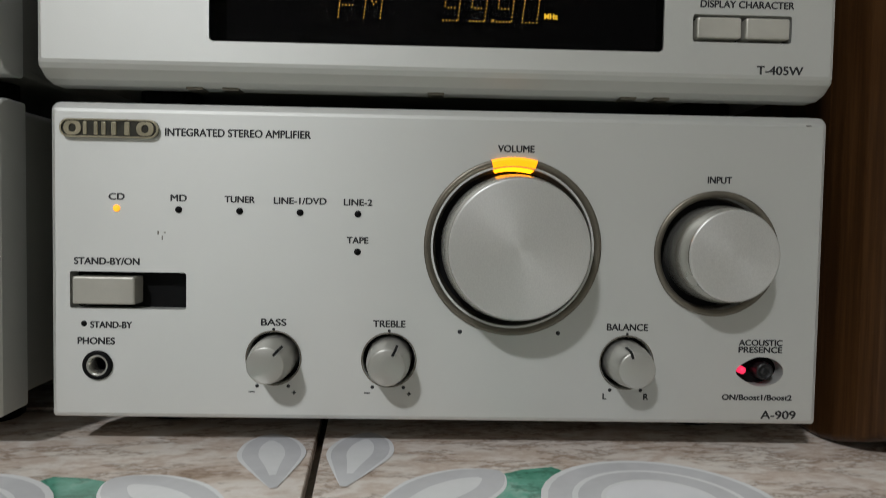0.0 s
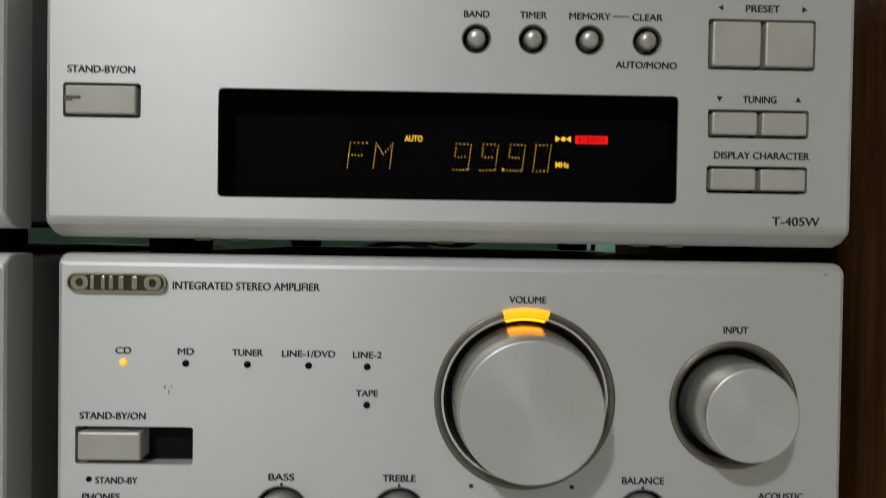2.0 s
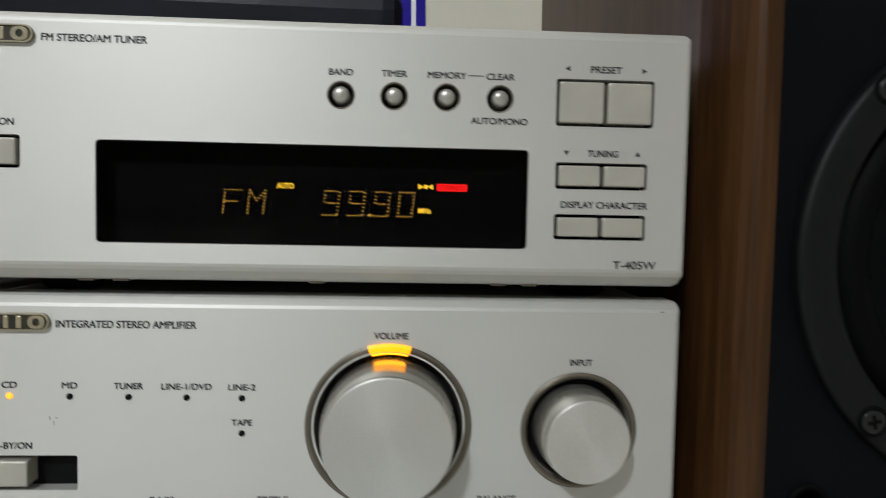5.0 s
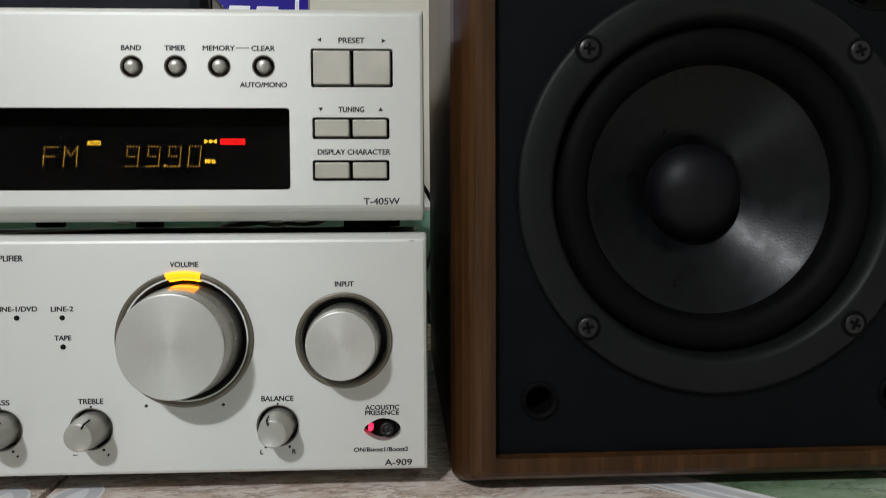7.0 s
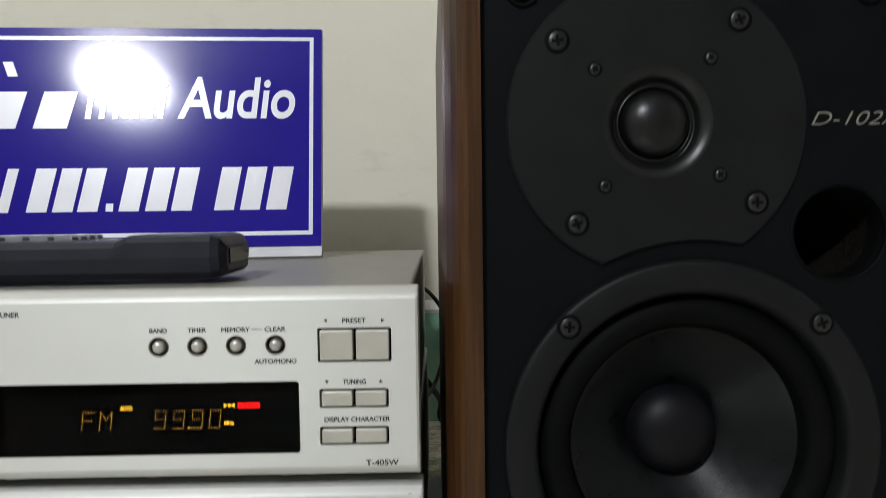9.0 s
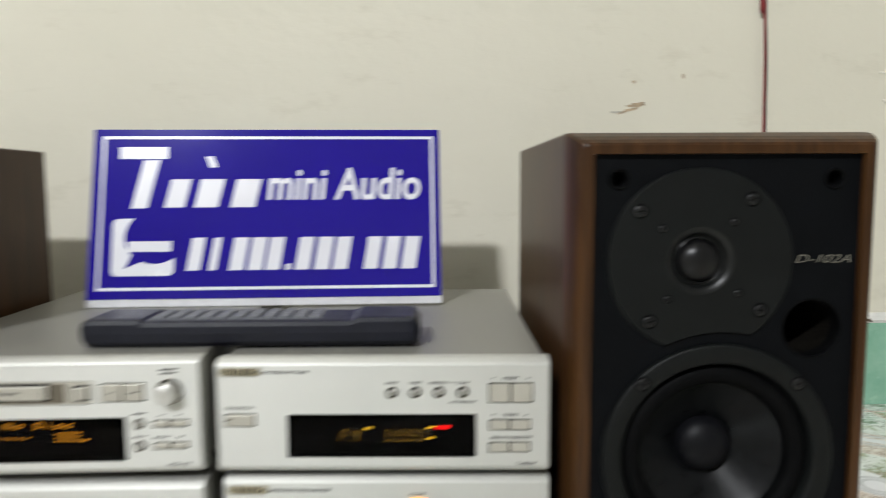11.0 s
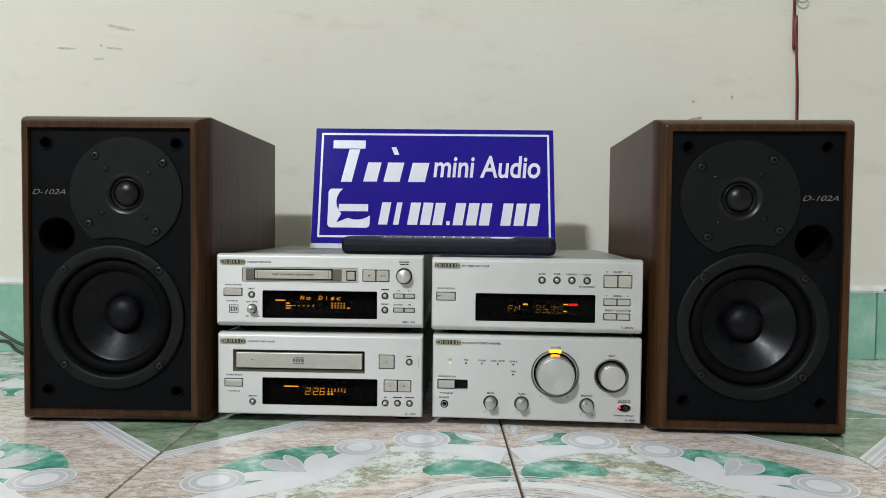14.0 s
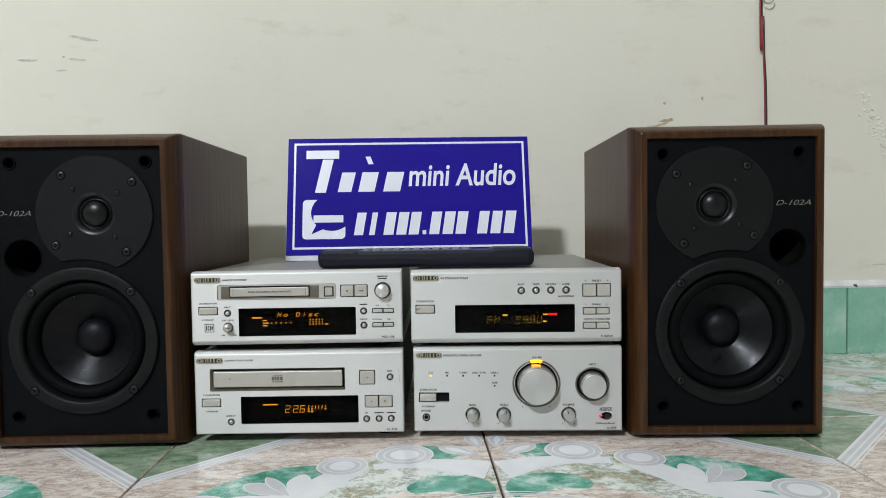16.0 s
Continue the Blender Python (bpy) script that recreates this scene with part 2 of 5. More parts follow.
def wall_paint():
    m, t, p = nodes_of("cream_wall_paint")
    broad = noise_node(t, 2.2, 4)
    base = ramp_node(t, broad.outputs[0], [(0.3, (0.67, 0.64, 0.53)), (0.7, (0.74, 0.71, 0.60))])
    spots = noise_node(t, 15, 7, (0.7, 1, 1.9), 0.68)
    mask = ramp_node(t, spots.outputs[0], [(0.58, (0, 0, 0)), (0.74, (0.6, 0.6, 0.6))])
    mix = t.nodes.new("ShaderNodeMix")
    mix.data_type = "RGBA"
    link(t, mask.outputs[0], mix.inputs[0])
    link(t, base.outputs[0], mix.inputs[6])
    mix.inputs[7].default_value = (0.56, 0.525, 0.42, 1)
    link(t, mix.outputs[2], p.inputs["Base Color"])
    p.inputs["Roughness"].default_value = 0.7
    relief = noise_node(t, 38, 5)
    bump_node(t, p, relief.outputs[0], 0.25, 0.004)
    return m


M_WALL = wall_paint()
M_FARWALL = surface("plain_far_wall_paint", (0.56, 0.55, 0.52), 0.85, 0, 0.06, 3, 40, 0.2, 0.003)
M_STAIN = surface("brown_wall_stain", (0.42, 0.33, 0.22), 0.8, 0, 0.3, 120, 300, 0.4, 0.001)
M_FLAKE = surface("pale_flaked_paint", (0.74, 0.72, 0.63), 0.8, 0, 0.12, 120, 500, 0.4, 0.001)
M_SMUDGE = surface("grey_wall_smudge", (0.50, 0.48, 0.41), 0.8, 0, 0.15, 120, 300, 0.2, 0.001)


# ---- shape helpers ----
def mesh_of(name, bm, material):
    me = bpy.data.meshes.new(name)
    bm.to_mesh(me)
    bm.free()
    for m in (material if isinstance(material, (list, tuple)) else [material]):
        me.materials.append(m)
    return me


def part(name, bm, material, parent=None, label=""):
    ob = new(name, mesh_of(name, bm, material))
    if parent:
        ob.parent = parent
    return tagged(ob, label)


def thing(name, m, label, category, group="", kind=""):
    e = new(name)
    e.empty_display_size = 0.02
    e.matrix_world = m
    return tagged(e, label, category, group, kind)


def rrect(x0, z0, x1, z1, r, n=4):
    x0, x1, z0, z1 = min(x0, x1), max(x0, x1), min(z0, z1), max(z0, z1)
    r = min(r, (x1 - x0) / 2 - 1e-6, (z1 - z0) / 2 - 1e-6)
    out = []
    for cx, cz, a0 in ((x1 - r, z1 - r, 0), (x0 + r, z1 - r, 90), (x0 + r, z0 + r, 180), (x1 - r, z0 + r, 270)):
        for i in range(n + 1):
            a = radians(a0 + 90 * i / n)
            out.append((cx + r * math.cos(a), cz + r * math.sin(a)))
    return out


def circle(cx, cz, r, n=40):
    return [(cx + r * math.cos(2 * math.pi * i / n), cz + r * math.sin(2 * math.pi * i / n)) for i in range(n)]


def loft(loops, cap0=False, cap1=True, bm=None, smooth=False, mat=0):
    """Skin over closed loops of 3D points with equal counts."""
    bm = bm or bmesh.new()
    vs = [[bm.verts.new(p) for p in lp] for lp in loops]
    made = []
    for a, b in zip(vs, vs[1:]):
        for i in range(len(a)):
            j = (i + 1) % len(a)
            made.append(bm.faces.new((a[i], a[j], b[j], b[i])))
    for f in made:
        f.smooth = smooth
    if cap0:
        made.append(bm.faces.new(vs[0]))
    if cap1:
        made.append(bm.faces.new(list(reversed(vs[-1]))))
    for f in made:
        f.material_index = mat
    bmesh.ops.recalc_face_normals(bm, faces=made)
    return bm


def at_y(loop, y):
    return [(x, y, z) for x, z in loop]


def pad(x0, z0, x1, z1, y_front, y_back, r=0.0006, bev=0.0004, bm=None):
    """A raised block with rounded corners and a softened front edge."""
    return loft([at_y(rrect(x0, z0, x1, z1, r), y_back), at_y(rrect(x0, z0, x1, z1, r), y_front + bev),
                 at_y(rrect(x0 + bev * 0.4, z0 + bev * 0.4, x1 - bev * 0.4, z1 - bev * 0.4, r), y_front + bev * 0.3),
                 at_y(rrect(x0 + bev, z0 + bev, x1 - bev, z1 - bev, r), y_front)], True, True, bm)


def lathe(cx, cz, profile, n=48, cap0=False, cap1=True, bm=None, smooth=True):
    return loft([at_y(circle(cx, cz, r, n), y) for r, y in profile], cap0, cap1, bm, smooth)


def sheet(outline, holes, y, depth, bm=None):
    """A plate in the x-z plane with real openings through it."""
    bm = bm or bmesh.new()
    edges = []
    for lp in [outline] + holes:
        vs = [bm.verts.new((x, y, z)) for x, z in lp]
        edges += [bm.edges.new((vs[i], vs[(i + 1) % len(vs)])) for i in range(len(vs))]
    faces = [g for g in bmesh.ops.triangle_fill(bm, use_beauty=True, use_dissolve=False, edges=edges, normal=(0, -1, 0))["geom"] if isinstance(g, bmesh.types.BMFace)]
    for lp in holes:
        a = [bm.verts.new((x, y, z)) for x, z in lp]
        b = [bm.verts.new((x, y + depth, z)) for x, z in lp]
        for i in range(len(lp)):
            j = (i + 1) % len(lp)
            bm.faces.new((a[i], a[j], b[j], b[i]))
    for f in faces:
        f.normal_update()
        if f.normal.y > 0:
            f.normal_flip()
    return bm


def tube(points, r, sides=8, bm=None, steps=8):
    """A round cable along a smooth line through the points."""
    pts = [Vector(p) for p in points]
    ext = [pts[0] * 2 - pts[1]] + pts + [pts[-1] * 2 - pts[-2]]
    line = []
    for i in range(1, len(ext) - 2):
        p0, p1, p2, p3 = ext[i - 1:i + 3]
        for k in range(steps):
            s = k / steps
            line.append(0.5 * (2 * p1 + (p2 - p0) * s + (2 * p0 - 5 * p1 + 4 * p2 - p3) * s * s + (3 * p1 - p0 - 3 * p2 + p3) * s ** 3))
    line.append(pts[-1])
    loops, up = [], Vector((0.13, 0.31, 0.94))
    for i, p in enumerate(line):
        d = (line[min(i + 1, len(line) - 1)] - line[max(i - 1, 0)]).normalized()
        s = d.cross(up).normalized()
        q = d.cross(s)
        loops.append([p + r * (math.cos(2 * math.pi * k / sides) * s + math.sin(2 * math.pi * k / sides) * q) for k in range(sides)])
    return loft(loops, True, True, bm, True)


def lettering(text, x, z, height, parent, y=-0.00006, width=None, material=None, align="CENTER", shear=0.0, name="lettering", bold=0.0, m=None):
    """Words printed on a front face; z is the middle of the capitals."""
    cu = bpy.data.curves.new(name, "FONT")
    cu.body, cu.align_x, cu.size, cu.shear, cu.extrude, cu.offset = text, "LEFT", height / 0.70, shear, 0.00003, bold
    tmp = bpy.data.objects.new(name, cu)
    me = bpy.data.meshes.new_from_object(tmp)
    bpy.data.objects.remove(tmp)
    bpy.data.curves.remove(cu)
    me.name = name
    xs = [v.co.x for v in me.vertices]
    lo, hi = min(xs), max(xs)
    s = (width / (hi - lo)) if width else 1.0
    off = {"CENTER": -(hi - lo) * s / 2, "LEFT": 0.0, "RIGHT": -(hi - lo) * s}[align]
    for v in me.vertices:
        a, b, c = v.co
        v.co = (x + off + (a - lo) * s, y - c, z + b - height / 2)
    if material is None:
        bm = bmesh.new()
        bm.from_mesh(me)
        first = bm.faces[:]
        for dx, dz in ((0.00008, 0.00004), (-0.00008, -0.00004), (0.00002, -0.00008)):
            twin = bmesh.ops.duplicate(bm, geom=first)["geom"]
            bmesh.ops.translate(bm, vec=(dx, 0.000012 + dz * 0.05, dz), verts=[g for g in twin if isinstance(g, bmesh.types.BMVert)])
        bm.to_mesh(me)
        bm.free()
    me.materials.append(material or M_INK)
    ob = new(name, me)
    ob.parent = parent
    return ob


def bar(x0, z0, x1, z1, parent, material=None, y=-0.00012, name="printed_bar", lean=0.0):
    bm = bmesh.new()
    h = z1 - z0
    loop = [(x0, z0), (x1, z0), (x1 + lean * h, z1), (x0 + lean * h, z1)]
    loft([at_y(loop, 0.0), at_y(loop, y)], False, True, bm)
    return part(name, bm, material or M_INK, parent)


# ---- the room ----
def slab(name, x0, y0, z0, x1, y1, z1, material, label, category):
    bm = bmesh.new()
    bmesh.ops.create_cube(bm, size=1, matrix=Matrix.Translation(((x0 + x1) / 2, (y0 + y1) / 2, (z0 + z1) / 2)) @ Matrix.Diagonal((x1 - x0, y1 - y0, z1 - z0, 1)))
    ob = part(name, bm, material)
    ob.matrix_world = ROOM
    return tagged(ob, label, category, kind="structure")


WALL_Y = 0.378
FLOOR_Z = -0.0035
floor = slab("floor", -3.3, -5.3, -0.12, 3.1, WALL_Y + 0.1, -0.0035, M_GROUT, "patterned glazed floor tiles with dirty brown joints", "floor")
floor.matrix_world = ROOM @ pose(0, 0, FLOOR_Z)
slab("wall_north", -3.3, WALL_Y, -0.02, 3.1, WALL_Y + 0.12, 3.2, M_WALL, "cream painted plaster wall, stained and uneven", "wall")
slab("wall_west", -3.42, -5.3, -0.02, -3.3, WALL_Y, 3.2, M_FARWALL, "plain grey painted wall", "wall")
slab("wall_east", 3.1, -5.3, -0.02, 3.22, WALL_Y, 3.2, M_FARWALL, "plain grey painted wall", "wall")
slab("wall_south", -3.3, -5.42, -0.02, 3.1, -5.3, 3.2, M_FARWALL, "plain grey painted wall", "wall")
slab("ceiling", -3.42, -5.42, 3.2, 3.22, WALL_Y + 0.12, 3.3, M_CEIL, "plain white painted ceiling", "ceiling")

ledge_bm = bmesh.new()
loft([[(-3.3, y, z), (-3.3, WALL_Y, z), (3.1, WALL_Y, z), (3.1, y, z)] for y, z in ((WALL_Y - 0.008, 0.0995), (WALL_Y - 0.009, 0.103), (WALL_Y - 0.005, 0.108), (WALL_Y - 0.001, 0.111))], True, True, ledge_bm)
ledge = part("trim", ledge_bm, M_LEDGE)
ledge.matrix_world = ROOM
tagged(ledge, "rough white plaster ledge above the green skirting tiles", "trim", kind="structure")
skirting = thing("baseboard", ROOM, "sea green glazed skirting tiles along the wall", "baseboard", kind="structure")

# faint marks on the wall behind
def wall_mark(name, x, z, w, h, material, label, seed, tilt=0.0):
    rnd = random.Random(seed)
    n = 22
    loop = []
    for i in range(n):
        a = 2 * math.pi * i / n
        k = rnd.uniform(0.55, 1.1)
        u, v = w / 2 * k * math.cos(a), h / 2 * k * math.sin(a)
        loop.append((x + u - v * tilt, z + v + u * tilt))
    ob = part(name, loft([at_y(loop, WALL_Y + 0.001), at_y(loop, WALL_Y - 0.0004)], False, True), material)
    ob.matrix_world = ROOM
    return tagged(ob, label, "wall stain", kind="structure")


wall_mark("stain", 0.395, 0.363, 0.026, 0.006, M_STAIN, "brown stain on the cream wall", 3, 0.15)
wall_mark("stain", 0.384, 0.356, 0.03, 0.004, M_STAIN, "brown stain on the cream wall", 9, 0.3)
wall_mark("stain", 0.371, 0.354, 0.018, 0.003, M_SMUDGE, "brown stain on the cream wall", 5)
wall_mark("smudge", -0.482, 0.491, 0.05, 0.005, M_SMUDGE, "faint grey smudge on the cream wall", 11, -0.2)
wall_mark("smudge", -0.564, 0.459, 0.035, 0.004, M_SMUDGE, "faint grey smudge on the cream wall", 12)
wall_mark("smudge", -0.492, 0.460, 0.03, 0.004, M_SMUDGE, "faint grey smudge on the cream wall", 13, -0.1)
wall_mark("smudge", 0.450, 0.396, 0.004, 0.007, M_STAIN, "small dark chip in the wall paint", 14)
wall_mark("smudge", 0.391, 0.389, 0.005, 0.004, M_STAIN, "small dark chip in the wall paint", 15)
wall_mark("smudge", -0.511, 0.464, 0.004, 0.003, M_STAIN, "small dark chip in the wall paint", 16)
wall_mark("smudge", -0.515, 0.444, 0.018, 0.003, M_SMUDGE, "faint grey smudge on the cream wall", 17)
wall_mark("smudge", 0.735, 0.135, 0.03, 0.003, M_SMUDGE, "faint grey smudge on the cream wall", 18)


def flaking_plaster():
    """A rough patch of blistered paint: many small pale flakes standing off the wall."""
    rnd = random.Random(21)
    bm = bmesh.new()
    for i in range(70):
        u = rnd.random()
        x, z = 0.705 + 0.040 * u + rnd.gauss(0, 0.006), 0.405 - 0.095 * u + rnd.gauss(0, 0.010)
        w, h = rnd.uniform(0.002, 0.007), rnd.uniform(0.002, 0.006)
        loop = [(x + w / 2 * k * math.cos(a), z + h / 2 * k * math.sin(a)) for a, k in [(2 * math.pi * j / 7, rnd.uniform(0.6, 1.1)) for j in range(7)]]
        top = [(x + (px - x) * 0.55, z + (pz - z) * 0.55) for px, pz in loop]
        loft([at_y(loop, WALL_Y + 0.0004), at_y(loop, WALL_Y - 0.0003), at_y(top, WALL_Y - 0.0009 - rnd.uniform(0, 0.0008) - i * 1e-6)], False, True, bm)
    ob = part("flaking_plaster", bm, M_FLAKE)
    ob.matrix_world = ROOM
    tagged(ob, "rough pale flakes of blistered paint on the wall", "flaking plaster", kind="structure")


flaking_plaster()

wall_mark("smudge", 0.690, 0.1035, 0.008, 0.004, M_GROUT, "dark chip in the plaster ledge", 19, -0.5).location.y -= 0.0095

# the lamp on the far wall
lamp_m = look(LAMP, (0, 0.1, 0.15))
wall_lamp = thing("wall_lamp", lamp_m, "white lamp high on the far wall, switched on", "lamp")
bm = bmesh.new()
loops = []
for k, zz in ((1.0, 0.012), (1.12, 0.012), (1.12, 0.06), (0.6, 0.10), (0.2, 0.36)):
    loops.append([(0.185 * k * math.cos(a), 0.086 * k * math.sin(a), zz) for a in [2 * math.pi * i / 32 for i in range(32)]])
part("housing", loft(loops, True, True, bm), M_LAMPBODY, wall_lamp)


# ---- hi-fi building blocks ----
def panel(unit, w, z0, z1, holes, y=0.0, chin=0.0, brow=0.0, window=None):
    """Front plate with rounded rims, real openings, and an added tray behind them whose black puts shade into the gaps.
    chin, brow: sloped lips below and above.
    """
    e = 0.0013
    out = lambda i: rrect(i, z0 + i + chin, w - i, z1 - i - brow, 0.0008)
    bm = sheet(out(e), holes, y, 0.0045)
    full = lambda i, lo, hi: rrect(i, z0 + i + lo, w - i, z1 - i - hi, 0.0008)
    loft([at_y(out(e), y), at_y(full(0.0004, chin, brow), y + 0.0004), at_y(full(0, chin * 0.8, brow * 0.8), y + 0.0013),
          at_y(full(0, chin * 0.25, brow * 0.25), y + 0.0013 + 0.75 * max(chin, brow)), at_y(full(0, 0, 0), y + 0.002 + 1.4 * max(chin, brow)), at_y(full(0, 0, 0), y + 0.013)], False, False, bm)
    bmesh.ops.remove_doubles(bm, verts=bm.verts, dist=0.000002)
    p = part("front_panel", bm, M_SILVER, unit, "champagne silver brushed aluminium front")
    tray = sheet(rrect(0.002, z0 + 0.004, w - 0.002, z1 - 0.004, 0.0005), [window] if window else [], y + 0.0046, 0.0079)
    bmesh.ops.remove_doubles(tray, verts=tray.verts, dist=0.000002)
    part("gap_shade_tray", tray, M_BLACK, unit)
    return p


def case(unit, w, z0, z1, depth, ground=0.0):
    bm = pad(0.0025, z0 + 0.002, w - 0.0025, z1 - 0.0012, 0.0126, depth, 0.002, 0.0006)
    part("metal_case", bm, M_CASE, unit, "grey painted steel case")
    for x in (0.022, w - 0.022):
        for y in (0.035, depth - 0.04):
            n = 20
            loops = [[(x + r * math.cos(2 * math.pi * i / n), y + r * math.sin(2 * math.pi * i / n), z) for i in range(n)] for r, z in ((0.008, ground), (0.009, ground + 0.0008), (0.009, z0 + 0.003))]
            part("foot", loft(loops, True, True), M_BLACK, unit, "black rubber foot")


def push_button(unit, x0, z0, x1, z1, y=0.0, proud=0.0009, name="button"):
    return part(name, pad(x0 + 0.0009, z0 + 0.0009, x1 - 0.0009, z1 - 0.0009, y - proud, y + 0.0046, 0.0005, 0.0004), M_BUTTON, unit)


def round_button(unit, x, z, r, y=0.0, proud=0.0016):
    """A small bright dome in a dark countersunk hole."""
    b = part("button", lathe(x, z, [(r * 0.70, y + 0.0046), (r * 0.68, y + 0.0008), (r * 0.62, y - proud * 0.3), (r * 0.50, y - proud * 0.75), (r * 0.32, y - proud * 0.96), (r * 0.08, y - proud)], 24), M_KNOBSATIN, unit, "round satin metal button")
    return b


def badge(unit, x0, z0, x1, z1):
    """Raised oval maker's badge, its letters as plain blocks."""
    b = part("badge", pad(x0, z0, x1, z1, -0.0008, 0.0, 0.0022, 0.0004), M_GOLDDARK, unit, "pale gold raised badge with plain blocks")
    w = (x1 - x0 - 0.002) / 5
    for i, strokes in enumerate((None, ((0.06, 0.30), (0.66, 0.90)), ((0.08, 0.34), (0.62, 0.92)), ((0.34, 0.66),), None)):
        a = x0 + 0.001 + i * w
        if strokes is None:
            loop_o, loop_i = rrect(a + 0.0001, z0 + 0.0006, a + w - 0.0001, z1 - 0.0006, 0.0016), rrect(a + 0.0014, z0 + 0.0013, a + w - 0.0014, z1 - 0.0013, 0.0011)
            part("block", loft([at_y(loop_o, -0.0008), at_y(loop_o, -0.0011), at_y(loop_i, -0.0011), at_y(loop_i, -0.0008)], False, False), M_GOLD, b)
            continue
        for s0, s1 in strokes:
            part("block", pad(a + s0 * w, z0 + 0.0007, a + s1 * w, z1 - 0.0007, -0.0011, -0.0007, 0.0003, 0.0002), M_GOLD, b)
    rim_o, rim_i = rrect(x0, z0, x1, z1, 0.0022), rrect(x0 + 0.0004, z0 + 0.0004, x1 - 0.0004, z1 - 0.0004, 0.002)
    part("badge_rim", loft([at_y(rim_o, -0.0004), at_y(rim_o, -0.0011), at_y(rim_i, -0.0011), at_y(rim_i, -0.0006)], False, False), M_GOLD, b)
    return b


def display(unit, x0, z0, x1, z1, cx, cz, s, deep=0.0121):
    """A clear window with the lit characters on a black plate some way behind it; s spreads the plate about (cx, cz)."""
    part("display_window", pad(x0 + 0.0002, z0 + 0.0002, x1 - 0.0002, z1 - 0.0002, 0.0001, 0.0009, 0.0011, 0.0001), M_PANE, unit, "glossy smoked display window").visible_shadow = False
    part("window_lining", loft([at_y(rrect(x0 + 0.00015, z0 + 0.00015, x1 - 0.00015, z1 - 0.00015, 0.0011), yy) for yy in (0.0010, deep + 0.0001)], False, False), M_BLACK, unit)
    d = part("display_plate", pad(x0 - 0.001, z0 - 0.001, x1 + 0.001, z1 + 0.001, 0.0, 0.0003, 0.0004, 0.0001), M_BLACK, unit, "black display plate")
    d.location, d.scale = (cx * (1 - s), deep, cz * (1 - s)), (s, 1, s)
    return d


SEG = {"F": [((0, 0), (0, 2)), ((0, 2), (1, 2)), ((0, 1), (0.8, 1))],
       "M": [((0, 0), (0, 2)), ((0, 2), (0.5, 1.1)), ((0.5, 1.1), (1, 2)), ((1, 0), (1, 2))],
       "9": [((0, 0), (0.9, 0)), ((1, 0.1), (1, 1.9)), ((0, 2), (1, 2)), ((0, 1.1), (0, 1.9)), ((0, 1), (0.9, 1))],
       "0": [((0, 0), (1, 0)), ((1, 0), (1, 2)), ((0, 2), (1, 2)), ((0, 0), (0, 2))],
       "2": [((0, 0), (1, 0)), ((0, 0), (0, 1)), ((0, 1), (1, 1)), ((1, 1), (1, 2)), ((0, 2), (1, 2))],
       "6": [((0, 0), (1, 0)), ((0, 0), (0, 2)), ((0, 1), (1, 1)), ((1, 0), (1, 1)), ((0, 2), (1, 2))],
       ".": [((0, 0), (0.09, 0)), ((0, 0.12), (0.09, 0.12))], ":": [((0, 0.55), (0.01, 0.55)), ((0, 1.4), (0.01, 1.4))]}


def glyph(char, x, z, w, h, parent, material, step, dot, y=-0.0004, lean=0.12, solid=False):
    """One character of a fluorescent display, made of dots or strokes."""
    bm = bmesh.new()
    done = set()
    for (ax, az), (bx, bz) in SEG[char]:
        a, b = Vector((ax * w, az * h / 2)), Vector((bx * w, bz * h / 2))
        if solid:
            d = (b - a).normalized() if (b - a).length > dot else Vector((1, 0))
            s = Vector((-d.y, d.x)) * dot / 2
            a2, b2 = a - d * dot * 0.3, b + d * dot * 0.3
            quad = [a2 - s, b2 - s, b2 + s, a2 + s]
            bm.faces.new([bm.verts.new((x + q.x + lean * q.y, y, z + q.y)) for q in quad])
            continue
        n = max(1, round((b - a).length / step))
        for i in range(n + 1):
            q = a + (b - a) * i / n
            key = (round(q.x / step * 1.6), round(q.y / step * 1.6))
            if key in done:
                continue
            done.add(key)
            bm.faces.new([bm.verts.new((x + q.x + lean * q.y + u, y, z + q.y + v)) for u, v in ((-dot / 2, -dot / 2), (dot / 2, -dot / 2), (dot / 2, dot / 2), (-dot / 2, dot / 2))])
    return part("lit_character", bm, material, parent)


def knob_large(unit, x, z, r_ring, r_in, r_base, r_front, proud, name, lens=False):
    k = part(name + "_surround", lathe(x, z, [(r_ring, 0.0), (r_ring, -0.0005), (r_ring - 0.0007, -0.0007), (r_ring - 0.0018, -0.0001), (r_in + 0.0006, 0.0022), (r_in, 0.0045)], 72, False, False), M_RING, unit, "warm grey metal ring round the knob")
    prof = [(r_base, 0.0045), (r_base, -proud * 0.3), (r_base * 0.6 + r_front * 0.4, -proud * 0.65), (r_front + 0.0002, -proud + 0.0008), (r_front, -proud + 0.0004)]
    side = part(name, lathe(x, z, prof, 72, False, False), M_KNOBSIDE, unit, "round silver aluminium knob")
    part("knob_face", lathe(x, z, [(r_front, -proud + 0.0004), (r_front - 0.0001, -proud + 0.0001), (r_front - 0.0004, -proud), (r_front - 0.0006, -proud), (r_front * 0.7, -proud - 0.00006), (r_front * 0.3, -proud - 0.0001), (0.0003, -proud - 0.0001)], 72), M_KNOB, side, "turned aluminium knob face")
    return k


